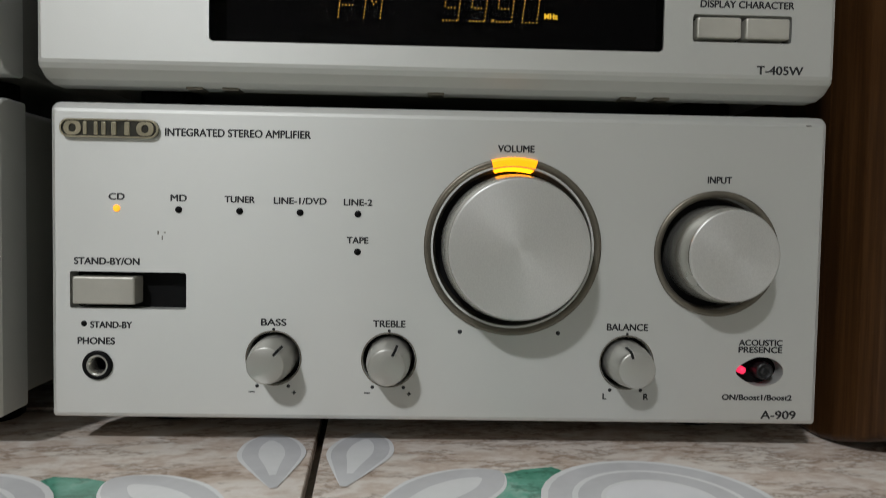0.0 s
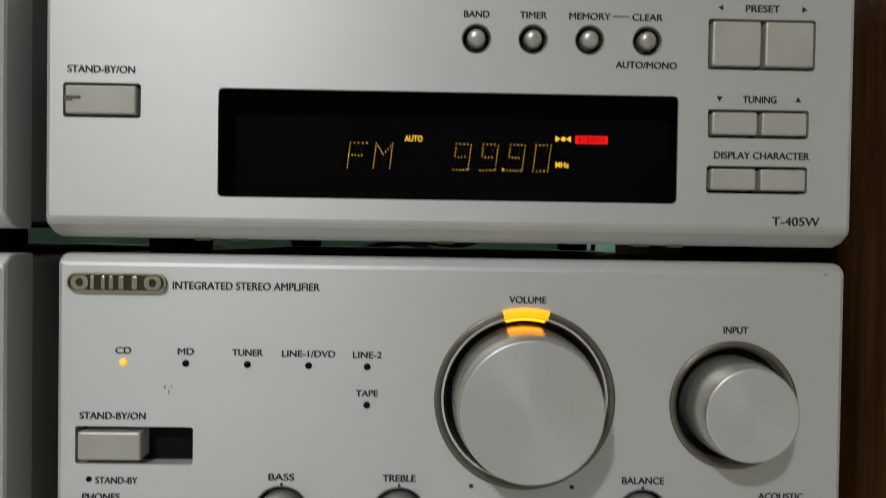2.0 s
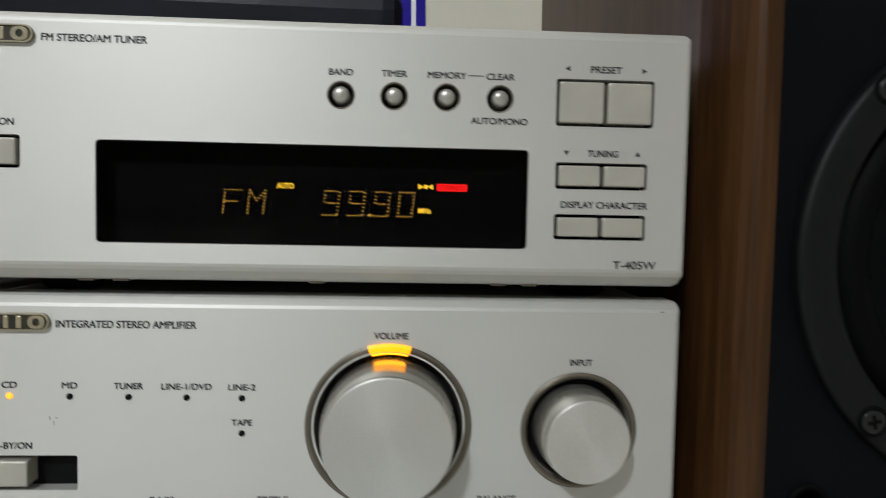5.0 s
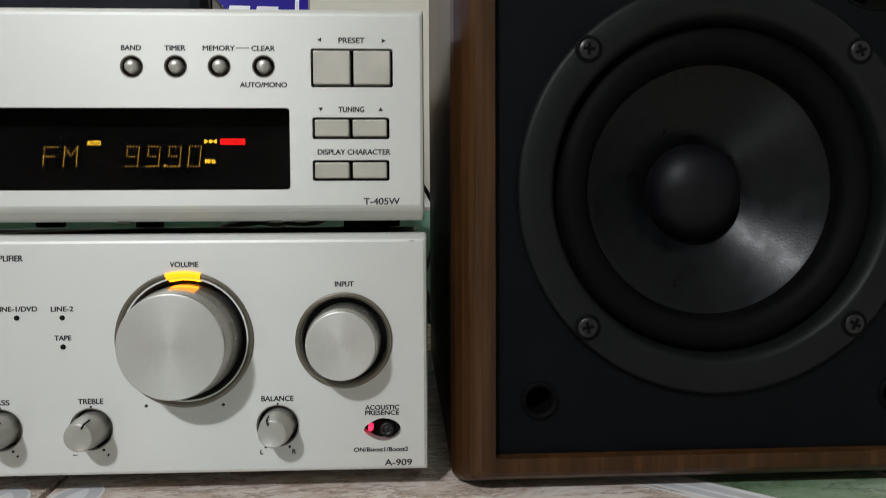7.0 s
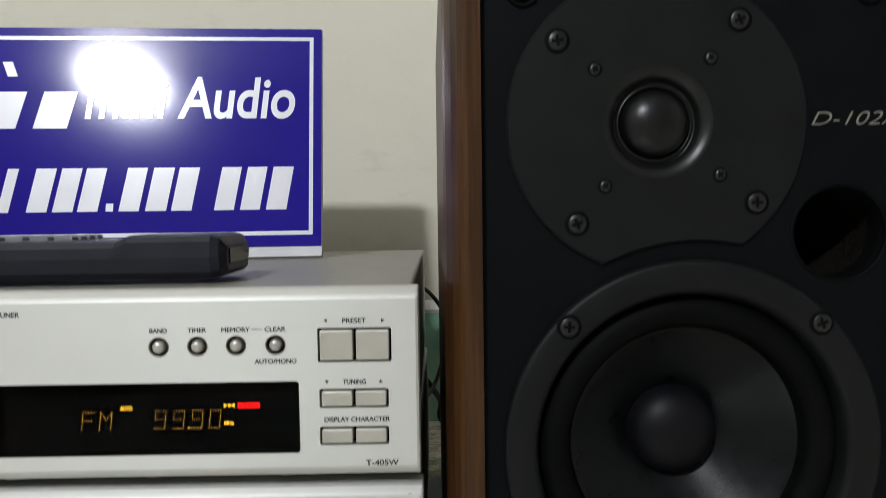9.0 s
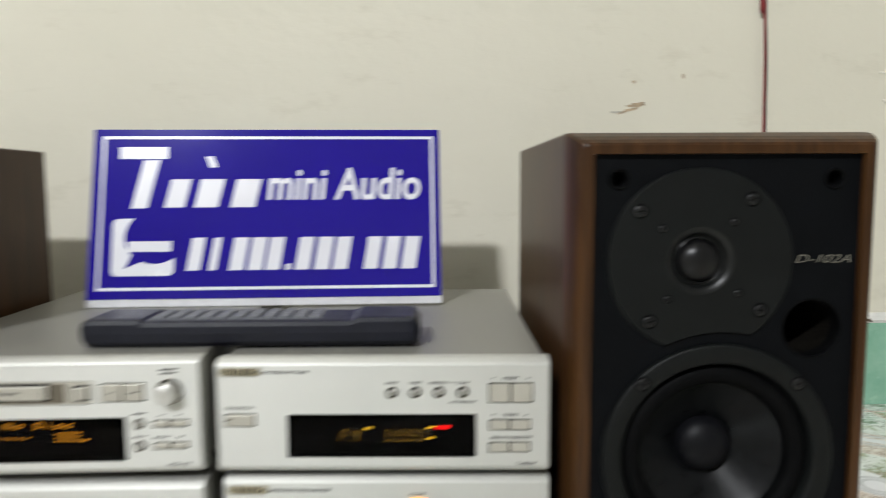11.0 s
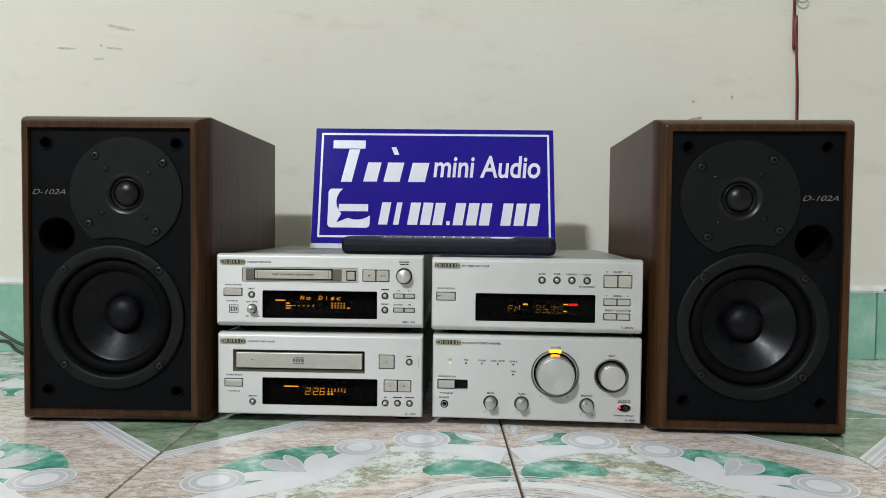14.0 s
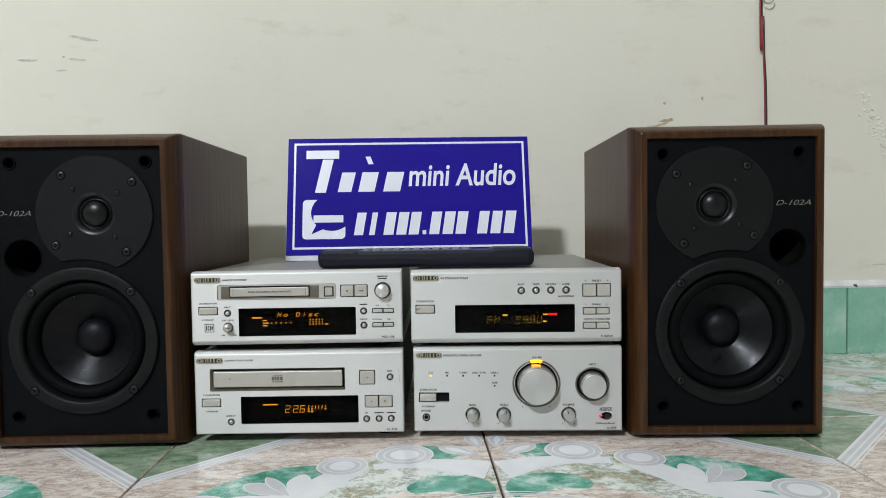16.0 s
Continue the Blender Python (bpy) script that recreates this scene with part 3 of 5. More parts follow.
def knob_small(unit, x, z, angle, name):
    n = 40
    part(name + "_well", lathe(x, z, [(0.0074, -0.0002), (0.0071, -0.0003), (0.0069, 0.0045)], n, False, False), M_RING, unit, "dark rim round the tone knob")
    k = part(name, lathe(x, z, [(0.0060, 0.0045), (0.0057, -0.004), (0.0050, -0.0088), (0.0048, -0.0095), (0.0046, -0.0098), (0.0044, -0.0099), (0.0002, -0.0099)], n), M_KNOBSATIN, unit, "small tapered silver knob")
    a = radians(angle)
    ux, uz = math.sin(a), math.cos(a)

    def strip(side, w, stations):
        """A narrow band along the knob, side: how far it lies off the pointer's line."""
        lo, hi = [], []
        for r, y in stations:
            for out, o in ((lo, side - w), (hi, side + w)):
                out.append((x + ux * r + uz * o, y, z + uz * r - ux * o))
        return lo + hi[::-1]

    line = [(0.0032, -0.01002), (0.0046, -0.01002), (0.00512, -0.0094), (0.00536, -0.0075), (0.00556, -0.0058)]
    # the notch is not cut: its shaded and lit sides are coloured strips
    for side, w, mat, label in ((-0.00020, 0.00036, M_INK, "dark strip for the shaded side of the pointer notch"), (0.00026, 0.00014, M_NOTCHLIT, "bright strip for the lit side of the pointer notch")):
        bm = bmesh.new()
        loop = strip(side, w, line)
        m = len(line)
        vs = [bm.verts.new(p) for p in loop]
        for i in range(m - 1):
            bm.faces.new((vs[i], vs[i + 1], vs[2 * m - 2 - i], vs[2 * m - 1 - i]))
        bmesh.ops.solidify(bm, geom=bm.faces[:], thickness=0.0003)
        part("pointer", bm, mat, k, label)


def dot_mark(unit, x, z, r=0.0005, material=None, name="index_dot"):
    return part(name, lathe(x, z, [(r, 0.0), (r * 0.9, -0.00012), (r * 0.3, -0.00016)], 12), material or M_INK, unit)


def triangle_mark(unit, x, z, s, turn):
    loop = [(x + s * math.cos(radians(turn + 120 * i)), z + s * math.sin(radians(turn + 120 * i))) for i in range(3)]
    part("arrow_mark", loft([at_y(loop, 0.0), at_y(loop, -0.0001)], False, True), M_INK, unit)


# ---- amplifier ----
def amplifier():
    u = thing("amplifier", pose(0, 0.0015, -0.0012, 0, 0, 1.0), "champagne silver stereo amplifier with large volume knob", "amplifier", "hi-fi units")
    VX, VZ, IX, IZ = 0.1213, 0.0531, 0.1760, 0.0522
    small = [(0.0583, 0.0225), (0.0889, 0.0224), (0.1527, 0.0225)]
    leds = [(0.0172, 0.0615), (0.0333, 0.0614), (0.0492, 0.0613), (0.0650, 0.0612), (0.0802, 0.0611), (0.0802, 0.0511)]
    holes = [circle(VX, VZ, 0.0212, 64), circle(IX, IZ, 0.0150, 56)] + [circle(a, b, 0.0070, 36) for a, b in small]
    holes += [rrect(0.0050, 0.0350, 0.0353, 0.0448, 0.0007), circle(0.0122, 0.0200, 0.0030, 24)]
    oval = [(0.1893 + (0.0062 if c > 0 else 0.0068) * c, 0.0205 + (0.0040 if c > -0.2 else 0.0040 * (1 + (c + 0.2) * 0.42)) * s) for c, s in [(math.cos(2 * math.pi * i / 40), math.sin(2 * math.pi * i / 40)) for i in range(40)]]
    holes.append(oval)
    panel(u, 0.205, 0.006, 0.0895, holes, brow=0.0018)
    case(u, 0.205, 0.006, 0.0895, 0.285, -0.0023)
    badge(u, 0.0030, 0.0797, 0.0283, 0.0845)
    lettering("INTEGRATED STEREO AMPLIFIER", 0.0298, 0.0816, 0.0020, u, width=0.0378, align="LEFT")
    for (x, z), t, w in zip(leds, ("CD", "MD", "TUNER", "LINE-1/DVD", "LINE-2", "TAPE"), (0.0040, 0.0041, 0.0078, 0.0137, 0.0074, 0.0056)):
        lettering(t, x, z + 0.0031, 0.0017, u, width=w)
        lit = t == "CD"
        part("indicator", lathe(x, z, [(0.0009, 0.0), (0.0009, -0.0002), (0.0006, -0.0005), (0.0002, -0.0006)], 16), M_LED if lit else M_BLACK, u, "lit amber indicator" if lit else "dark unlit indicator")
    lettering("VOLUME", VX + 0.0004, 0.0791, 0.0018, u, width=0.0096)
    lettering("INPUT", IX + 0.0003, 0.0719, 0.0018, u, width=0.0064)
    knob_large(u, VX, VZ, 0.0236, 0.0204, 0.0190, 0.0175, 0.0146, "volume_knob")
    bm = bmesh.new()
    loops = []
    for i in range(15):
        a = radians(90 + 15 - 30 * i / 14)
        pr = [(0.0207, 0.0028), (0.0208, 0.0018), (0.0216, -0.0005), (0.0230, -0.0011), (0.0237, -0.0007), (0.0238, 0.0004)]
        loops.append([(VX + r * math.cos(a), y, VZ + r * math.sin(a)) for r, y in pr])
    part("amber_lens", loft(loops, True, True, bm), M_LENS, u, "glowing amber lens above the volume knob")
    loops = []
    for i in range(15):
        a = radians(90 + 14 - 28 * i / 14)
        loops.append([(VX + r * math.cos(a), y, VZ + r * math.sin(a)) for r, y in ((0.02052, 0.0010), (0.02030, 0.0042), (0.02075, 0.0042), (0.02095, 0.0010))])
    part("light_guide", loft(loops, True, True), M_GUIDE, u, "glowing amber light guide inside the knob ring")
    knob_large(u, IX, IZ, 0.0168, 0.0146, 0.0128, 0.0116, 0.0116, "input_knob")
    for (x, z), a, n, t in zip(small, (42, 28, -18), ("bass_knob", "treble_knob", "balance_knob"), ("BASS", "TREBLE", "BALANCE")):
        knob_small(u, x, z, a, n)
        lettering(t, x, 0.0318 + 0.0003, 0.0018, u, width={"BASS": 0.0066, "TREBLE": 0.0085, "BALANCE": 0.0110}[t])
        dot_mark(u, x, 0.0302, 0.0004)
        dot_mark(u, x - 0.0043, 0.0150, 0.0005)
        dot_mark(u, x + 0.0040, 0.0150, 0.0005)
        for dx, ch in ((-0.0057, "-" if t != "BALANCE" else "L"), (0.0055, "+" if t != "BALANCE" else "R")):
            if ch == "-":
                bar(x + dx - 0.0008, 0.01325, x + dx + 0.0008, 0.01355, u)
            else:
                lettering(ch, x + dx, 0.0133, 0.0016, u)
    for x in (0.1077, 0.1340):
        dot_mark(u, x, 0.0302, 0.0006)
    lettering("STAND-BY/ON", 0.0146, 0.0476, 0.0018, u, width=0.0169)
    push_button(u, 0.0052, 0.0354, 0.0231, 0.0444, name="power_button", proud=0.0012)
    dot_mark(u, 0.0086, 0.0310, 0.0008, M_BLACK, "indicator")
    lettering("STAND-BY", 0.0103, 0.0308, 0.0017, u, width=0.0108, align="LEFT")
    lettering("PHONES", 0.0118, 0.0265, 0.0018, u, width=0.0096)
    jack = part("headphone_jack", lathe(0.0122, 0.0200, [(0.0039, 0.0), (0.0039, -0.0005), (0.0036, -0.0008), (0.0028, -0.0006)], 36, False, False), M_BLACK, u, "black headphone socket")
    part("jack_sleeve", lathe(0.0122, 0.0200, [(0.0029, -0.0005), (0.0026, -0.0007), (0.0022, -0.0004), (0.0020, 0.0040)], 36, False, False), M_KNOBSIDE, jack, "bright metal socket sleeve")
    lettering("ACOUSTIC", 0.1890, 0.0284, 0.0016, u, width=0.0118)
    lettering("PRESENCE", 0.1890, 0.0265, 0.0016, u, width=0.0118)
    part("presence_button", lathe(0.1906, 0.0205, [(0.0024, 0.0045), (0.0024, 0.0006), (0.0021, 0.0001), (0.0016, 0.0001), (0.0013, 0.0008), (0.0008, 0.0003), (0.0002, 0.0002)], 28), M_SCREW, u, "small dark chrome button in an oval recess")
    part("indicator", lathe(0.1848, 0.0206, [(0.0010, 0.0046), (0.0010, 0.0012), (0.0006, 0.0006), (0.0001, 0.0004)], 16), M_PINKLED, u, "lit red indicator")
    lettering("ON/Boost1/Boost2", 0.1885, 0.0135, 0.0015, u, width=0.0190)
    for x, z, w, h in ((0.0278, 0.0548, 0.0003, 0.0009), (0.0289, 0.0534, 0.0002, 0.0011), (0.0295, 0.0552, 0.0004, 0.0003), (0.1990, 0.0866, 0.0014, 0.0002)):
        bar(x, z, x + w, z + h, u, M_RING, name="scratch", y=-0.00008)
    lettering("A-909", 0.1945, 0.0088, 0.0022, u, width=0.0095)
    return u


def tuner():
    B = 0.0885
    u = thing("tuner", pose(-0.0012, -0.0024, B - 0.0013, 0, 0, 1.2), "champagne silver radio tuner with lit amber display", "tuner", "hi-fi units")
    k = lambda z: z - B
    rounds = [(0.1083, 0.1456), (0.1227, 0.1457), (0.1371, 0.1458), (0.1518, 0.1458)]
    rects = [(0.0046, 0.1239, 0.0240, 0.1327), (0.1675, 0.1389, 0.1951, 0.1519), (0.1678, 0.1215, 0.1938, 0.1289), (0.1677, 0.1074, 0.1937, 0.1145)]
    D = (0.0434, 0.1045, 0.1602, 0.1320)
    holes = [circle(x, k(z), 0.0036, 28) for x, z in rounds] + [rrect(a, k(b), c, k(d), 0.0008) for a, b, c, d in rects] + [rrect(D[0], k(D[1]), D[2], k(D[3]), 0.0012)]
    panel(u, 0.2055, k(0.0939), k(0.1665), holes, chin=0.0040, brow=0.0026, window=rrect(D[0], k(D[1]), D[2], k(D[3]), 0.0012))
    case(u, 0.2055, k(0.0945), k(0.1670), 0.285, 0.0004)
    badge(u, 0.0026, k(0.1566), 0.0280, k(0.1613))
    lettering("FM STEREO/AM TUNER", 0.0298, k(0.1585), 0.0019, u, width=0.0272, align="LEFT")
    for (x, z), t, w in zip(rounds, ("BAND", "TIMER", "MEMORY", "CLEAR"), (0.0064, 0.0068, 0.0105, 0.0077)):
        part("button_rim", lathe(x, k(z), [(0.0038, -0.0001), (0.0036, -0.0003), (0.0033, 0.0006), (0.0031, 0.0045)], 32, False, False), M_RING, u)
        round_button(u, x, k(z), 0.0036)
        lettering(t, x, k(0.1518), 0.0017, u, width=w)
    bar(0.1429, k(0.15175), 0.1471, k(0.15195), u)
    lettering("AUTO/MONO", 0.1517, k(0.1397), 0.0017, u, width=0.0156)
    lettering("STAND-BY/ON", 0.0141, k(0.1361), 0.0018, u, width=0.0168)
    push_button(u, *[v for v in (rects[0][0], k(rects[0][1]), rects[0][2], k(rects[0][3]))])
    bar(0.0053, k(0.1284), 0.0094, k(0.1292), u, M_RING, name="worn_mark", y=-0.00102)
    bar(0.0053, k(0.1279), 0.0074, k(0.1284), u, M_RING, name="worn_mark", y=-0.00102)
    for x in (0.0375, 0.0470, 0.1015, 0.1535, 0.1625):
        part("tab", pad(x - 0.0022, k(0.0934), x + 0.0022, k(0.0943), 0.007, 0.012, 0.0003, 0.0002), M_RING, u, "small dull metal tab under the case")
    for a, b, c, d in rects[1:]:
        m = (a + c) / 2
        push_button(u, a, k(b), m + 0.0003, k(d))
        push_button(u, m - 0.0003, k(b), c, k(d))
    lettering("PRESET", 0.1813, k(0.1546), 0.0018, u, width=0.0087)
    triangle_mark(u, 0.1707, k(0.1547), 0.0009, 180)
    triangle_mark(u, 0.1919, k(0.1545), 0.0009, 0)
    lettering("TUNING", 0.1810, k(0.1315), 0.0018, u, width=0.0086)
    triangle_mark(u, 0.1707, k(0.1317), 0.0009, -90)
    triangle_mark(u, 0.1909, k(0.1314), 0.0009, 90)
    lettering("DISPLAY CHARACTER", 0.1818, k(0.1172), 0.0018, u, width=0.0245)
    lettering("T-405W", 0.1910, k(0.1005), 0.0022, u, width=0.0122)
    d = display(u, D[0], k(D[1]), D[2], k(D[3]), 0.0996, 0.0205, 1.03, 0.0066)
    for ch, x in (("F", 0.0760), ("M", 0.0826)):
        glyph(ch, x, k(0.1130), 0.0042, 0.0062, d, M_AMBERDIM, 0.00095, 0.00025)
    for ch, x in (("9", 0.1024), ("9", 0.1093), (".", 0.1150), ("9", 0.1162), ("0", 0.1228)):
        glyph(ch, x + 0.0006, k(0.1128), 0.0038, 0.0066, d, M_AMBERDIM, 0.00095, 0.00024)
    lettering("AUTO", 0.0928, k(0.1206), 0.0014, d, y=-0.0004, width=0.0046, material=M_AMBER, name="lit_word", bold=0.00006)
    lettering("MHz", 0.1309, k(0.1145), 0.0013, d, y=-0.0004, width=0.0035, material=M_AMBER, name="lit_word", bold=0.00006)
    for x, turn in ((0.1295, 0), (0.1326, 180)):
        loop = [(x + 0.0009 * math.cos(radians(turn + 120 * i)), k(0.1211) + 0.0009 * math.sin(radians(turn + 120 * i))) for i in range(3)]
        part("lit_arrow", loft([at_y(loop, -0.0002), at_y(loop, -0.0004)], False, True), M_AMBER, d)
    part("lit_dot", lathe(0.1311, k(0.1211), [(0.0006, -0.0002), (0.0006, -0.0004)], 12), M_AMBER, d)
    part("stereo_flag", pad(0.1342, k(0.1200), 0.1425, k(0.1220), -0.0004, -0.0001, 0.0002, 0.00005), M_RED, d, "glowing red flag")
    lettering("STEREO", 0.1383, k(0.1210), 0.0012, d, y=-0.0005, width=0.0068, material=M_GLASS, name="dark_word")
    return u


def side_unit_buttons(u, rounds, rects):
    for x, z in rounds:
        part("button_rim", lathe(x, z, [(0.0036, -0.0001), (0.0034, -0.0003), (0.0031, 0.0006), (0.0029, 0.0045)], 28, False, False), M_RING, u)
        round_button(u, x, z, 0.0034)
    for a, b, c, d, n in rects:
        w = (c - a) / n
        for i in range(n):
            push_button(u, a + i * w - (0.0003 if i else 0), b, a + (i + 1) * w + (0.0003 if i < n - 1 else 0), d)


def disc_recorder():
    B = 0.0900
    u = thing("disc_recorder", pose(-0.2141, -0.0203, B, 0, 0, 4.0), "champagne silver disc recorder with amber lit display", "recorder", "hi-fi units")
    H0 = 0.0085
    q = lambda z: H0 + z * 1.02 / 1000
    mm = lambda a, b, c, d: (a / 1000, q(b), c / 1000, q(d))
    rounds = [(0.0352, q(27.4)), (0.1677, q(27.6)), (0.1677, q(13.9))]
    R = [mm(7, 25.7, 26.1, 33.9), mm(145.2, 41.1, 172.1, 53.1), mm(175.9, 25.1, 197.4, 30.2), mm(175.9, 11.6, 197.4, 16.5)]
    D = mm(45.8, 4.8, 160, 31.8)
    slot = mm(25.5, 39.9, 141.1, 54.4)
    holes = [circle(x, z, 0.0034, 28) for x, z in rounds] + [rrect(*r, 0.0008) for r in R] + [rrect(*D, 0.0012), rrect(*slot, 0.0022), circle(0.1865, q(47.1), 0.0080, 40), circle(0.0357, q(13.7), 0.0048, 32)]
    panel(u, 0.2055, H0 - 0.0040, H0 + 0.0685, holes, chin=0.0036, brow=0.0016, window=rrect(*D, 0.0012))
    case(u, 0.2055, H0 - 0.0040, H0 + 0.0685, 0.285, -0.0017)
    badge(u, 0.0038, q(57), 0.0290, q(61.7))
    lettering("MINIDISC RECORDER", 0.0310, q(59.1), 0.0016, u, width=0.0238, align="LEFT")
    # loading slot
    sur = part("slot_surround", pad(slot[0] + 0.0003, slot[1] + 0.0003, slot[2] - 0.0003, slot[3] - 0.0003, 0.0006, 0.0046, 0.002, 0.0003), M_BUTTON, u, "recessed silver loading bay")
    # no deeper recess here: its shade is a darker pad, gaps are black pads
    part("slot_shade", pad(*[v for v in mm(29.3, 41.1, 124.5, 53)], 0.0002, 0.0006, 0.0008, 0.0002), M_RING, sur, "grey pad coloured as the shaded inset of the loading bay")
    part("slot_gap_shade", pad(*mm(37.6, 42.4, 115.6, 53.0), -0.0001, 0.0003, 0.0006, 0.0001), M_BLACK, sur)
    part("slot_door", pad(*mm(38.6, 43.3, 114.6, 51.6), -0.0012, 0.0002, 0.0006, 0.0004), M_BUTTON, sur, "long silver disc flap")
    lettering("DISC LOADING MECHANISM", 0.0766, q(47.5), 0.0015, u, y=-0.00128, width=0.041)
    for x in (0.0415, 0.1117):
        bar(x - 0.0002, q(44), x + 0.0002, q(51), u, M_RING, y=-0.0013)
    part("eject_gap_shade", pad(*mm(129.2, 41.9, 138.7, 51.7), 0.0003, 0.0007, 0.0006, 0.0002), M_BLACK, sur)
    push_button(u, *mm(129.4, 42.1, 138.5, 51.5), proud=0.0006, name="eject_button")
    triangle_mark(u, 0.1339, q(46.8), 0.0011, 90)
    side_unit_buttons(u, rounds, [(*R[0], 1), (*R[1], 2), (*R[2], 2), (*R[3], 2)])
    bar(0.1512, q(46.4), 0.1526, q(47.8), u, y=-0.001)
    for x in (0.1632, 0.1650, 0.1668):
        bar(x, q(46.6), x + 0.0011, q(47.6), u, y=-0.001)
    part("jog_rim", lathe(0.1865, q(47.1), [(0.0082, -0.0001), (0.0080, -0.0004), (0.0074, 0.0004), (0.0072, 0.0045)], 40, False, False), M_RING, u)
    j = part("jog_knob", lathe(0.1865, q(47.1), [(0.0066, 0.0045), (0.0066, -0.006), (0.0062, -0.0072)], 40, False, False), M_KNOBSATIN, u, "round silver jog knob")
    part("knob_face", lathe(0.1865, q(47.1), [(0.0062, -0.0072), (0.0058, -0.0076), (0.0002, -0.0077)], 40), M_KNOB, j)
    part("level_rim", lathe(0.0357, q(13.7), [(0.0050, -0.0001), (0.0048, -0.0003), (0.0046, 0.0045)], 32, False, False), M_RING, u)
    part("level_knob", lathe(0.0357, q(13.7), [(0.0042, 0.0045), (0.0040, -0.005), (0.0036, -0.0062), (0.0002, -0.0064)], 32), M_KNOBSATIN, u, "small silver level knob")
    bar(0.0350, q(13.5), 0.0390, q(14.0), u, y=-0.0065, name="pointer")
    bar(0.1813, q(60.2), 0.1915, q(61.2), u)
    bar(0.1822, q(57.9), 0.1908, q(58.9), u)
    lettering("STAND-BY/ON", 0.0166, q(36.9), 0.0015, u, width=0.0165)
    dot_mark(u, 0.0106, q(21.2), 0.0006)
    lettering("STAND-BY", 0.0118, q(21.2), 0.0014, u, width=0.0100, align="LEFT")
    lettering("INPUT", 0.0352, q(33.2), 0.0014, u, width=0.0062)
    lettering("REC LEVEL", 0.0357, q(20.6), 0.0014, u, width=0.0115)
    lettering("MIN", 0.0305, q(6.4), 0.0012, u)
    lettering("MAX", 0.0420, q(6.4), 0.0012, u)
    # plain disc emblem
    o = (0.0127, q(9.4), 0.0219, q(17.6))
    for a, b, c, d in ((0, 0, 1, 0.07), (0, 0.93, 1, 1), (0, 0, 0.07, 1), (0.93, 0, 1, 1), (0.16, 0.2, 0.28, 0.8), (0.36, 0.55, 0.48, 0.8), (0.36, 0.2, 0.48, 0.45), (0.56, 0.2, 0.66, 0.8), (0.72, 0.3, 0.86, 0.7)):
        bar(o[0] + a * 0.0092, o[1] + b * 0.0082, o[0] + c * 0.0092, o[1] + d * 0.0082, u, name="emblem_bar")
    bar(0.1640, q(33.4), 0.1714, q(34.4), u)
    lettering("DISPLAY", 0.1677, q(19.7), 0.0013, u, width=0.0078)
    for x in (0.1814, 0.1918):
        triangle_mark(u, x - 0.0009, q(32.8), 0.0008, 180 if x < 0.185 else 0)
        triangle_mark(u, x + 0.0007, q(32.8), 0.0008, 180 if x < 0.185 else 0)
    lettering("EDIT/NO", 0.1808, q(19.3), 0.0013, u, width=0.0088)
    lettering("YES", 0.1920, q(19.3), 0.0013, u)
    lettering("MD-105", 0.1912, q(2.4), 0.0020, u, width=0.0122)
    d = display(u, *D, 0.296, 0.159, 1.018)
    for i, ch in enumerate("No Disc"):
        if ch != " ":
            lettering(ch, 0.0868 + 0.0060 * i, q(26.0), 0.0042, d, y=-0.0004, width=0.0013 if ch == "i" else 0.0040, material=M_AMBERFAR, shear=0.18, name="lit_character")
    bar(0.0600, q(22.6), 0.0698, q(23.8), d, M_AMBERFAR, y=-0.0004, name="lit_bar")
    for i, (dz, w) in enumerate(((20.5, 0.004), (18.0, 0.006), (15.6, 0.0045))):
        bar(0.0702, q(dz - 0.5), 0.0702 + w, q(dz + 0.5), d, M_AMBERFAR, y=-0.0004, name="lit_bar", lean=0.15)
    for i in range(5):
        x = 0.0780 + 0.0047 * i
        bar(x, q(17.7), x + 0.0015, q(18.4), d, M_AMBERFAR, y=-0.0004, name="lit_bar")
    for r in range(3):
        for c in range(5):
            x = 0.1158 + 0.0030 * c
            bar(x, q(20.4 - 2.2 * r), x + 0.0012, q(21.3 - 2.2 * r), d, M_AMBERFAR, y=-0.0004, name="lit_bar")
    bar(0.1310, q(15.8), 0.1340, q(16.8), d, M_AMBERFAR, y=-0.0004, name="lit_bar")
    return u


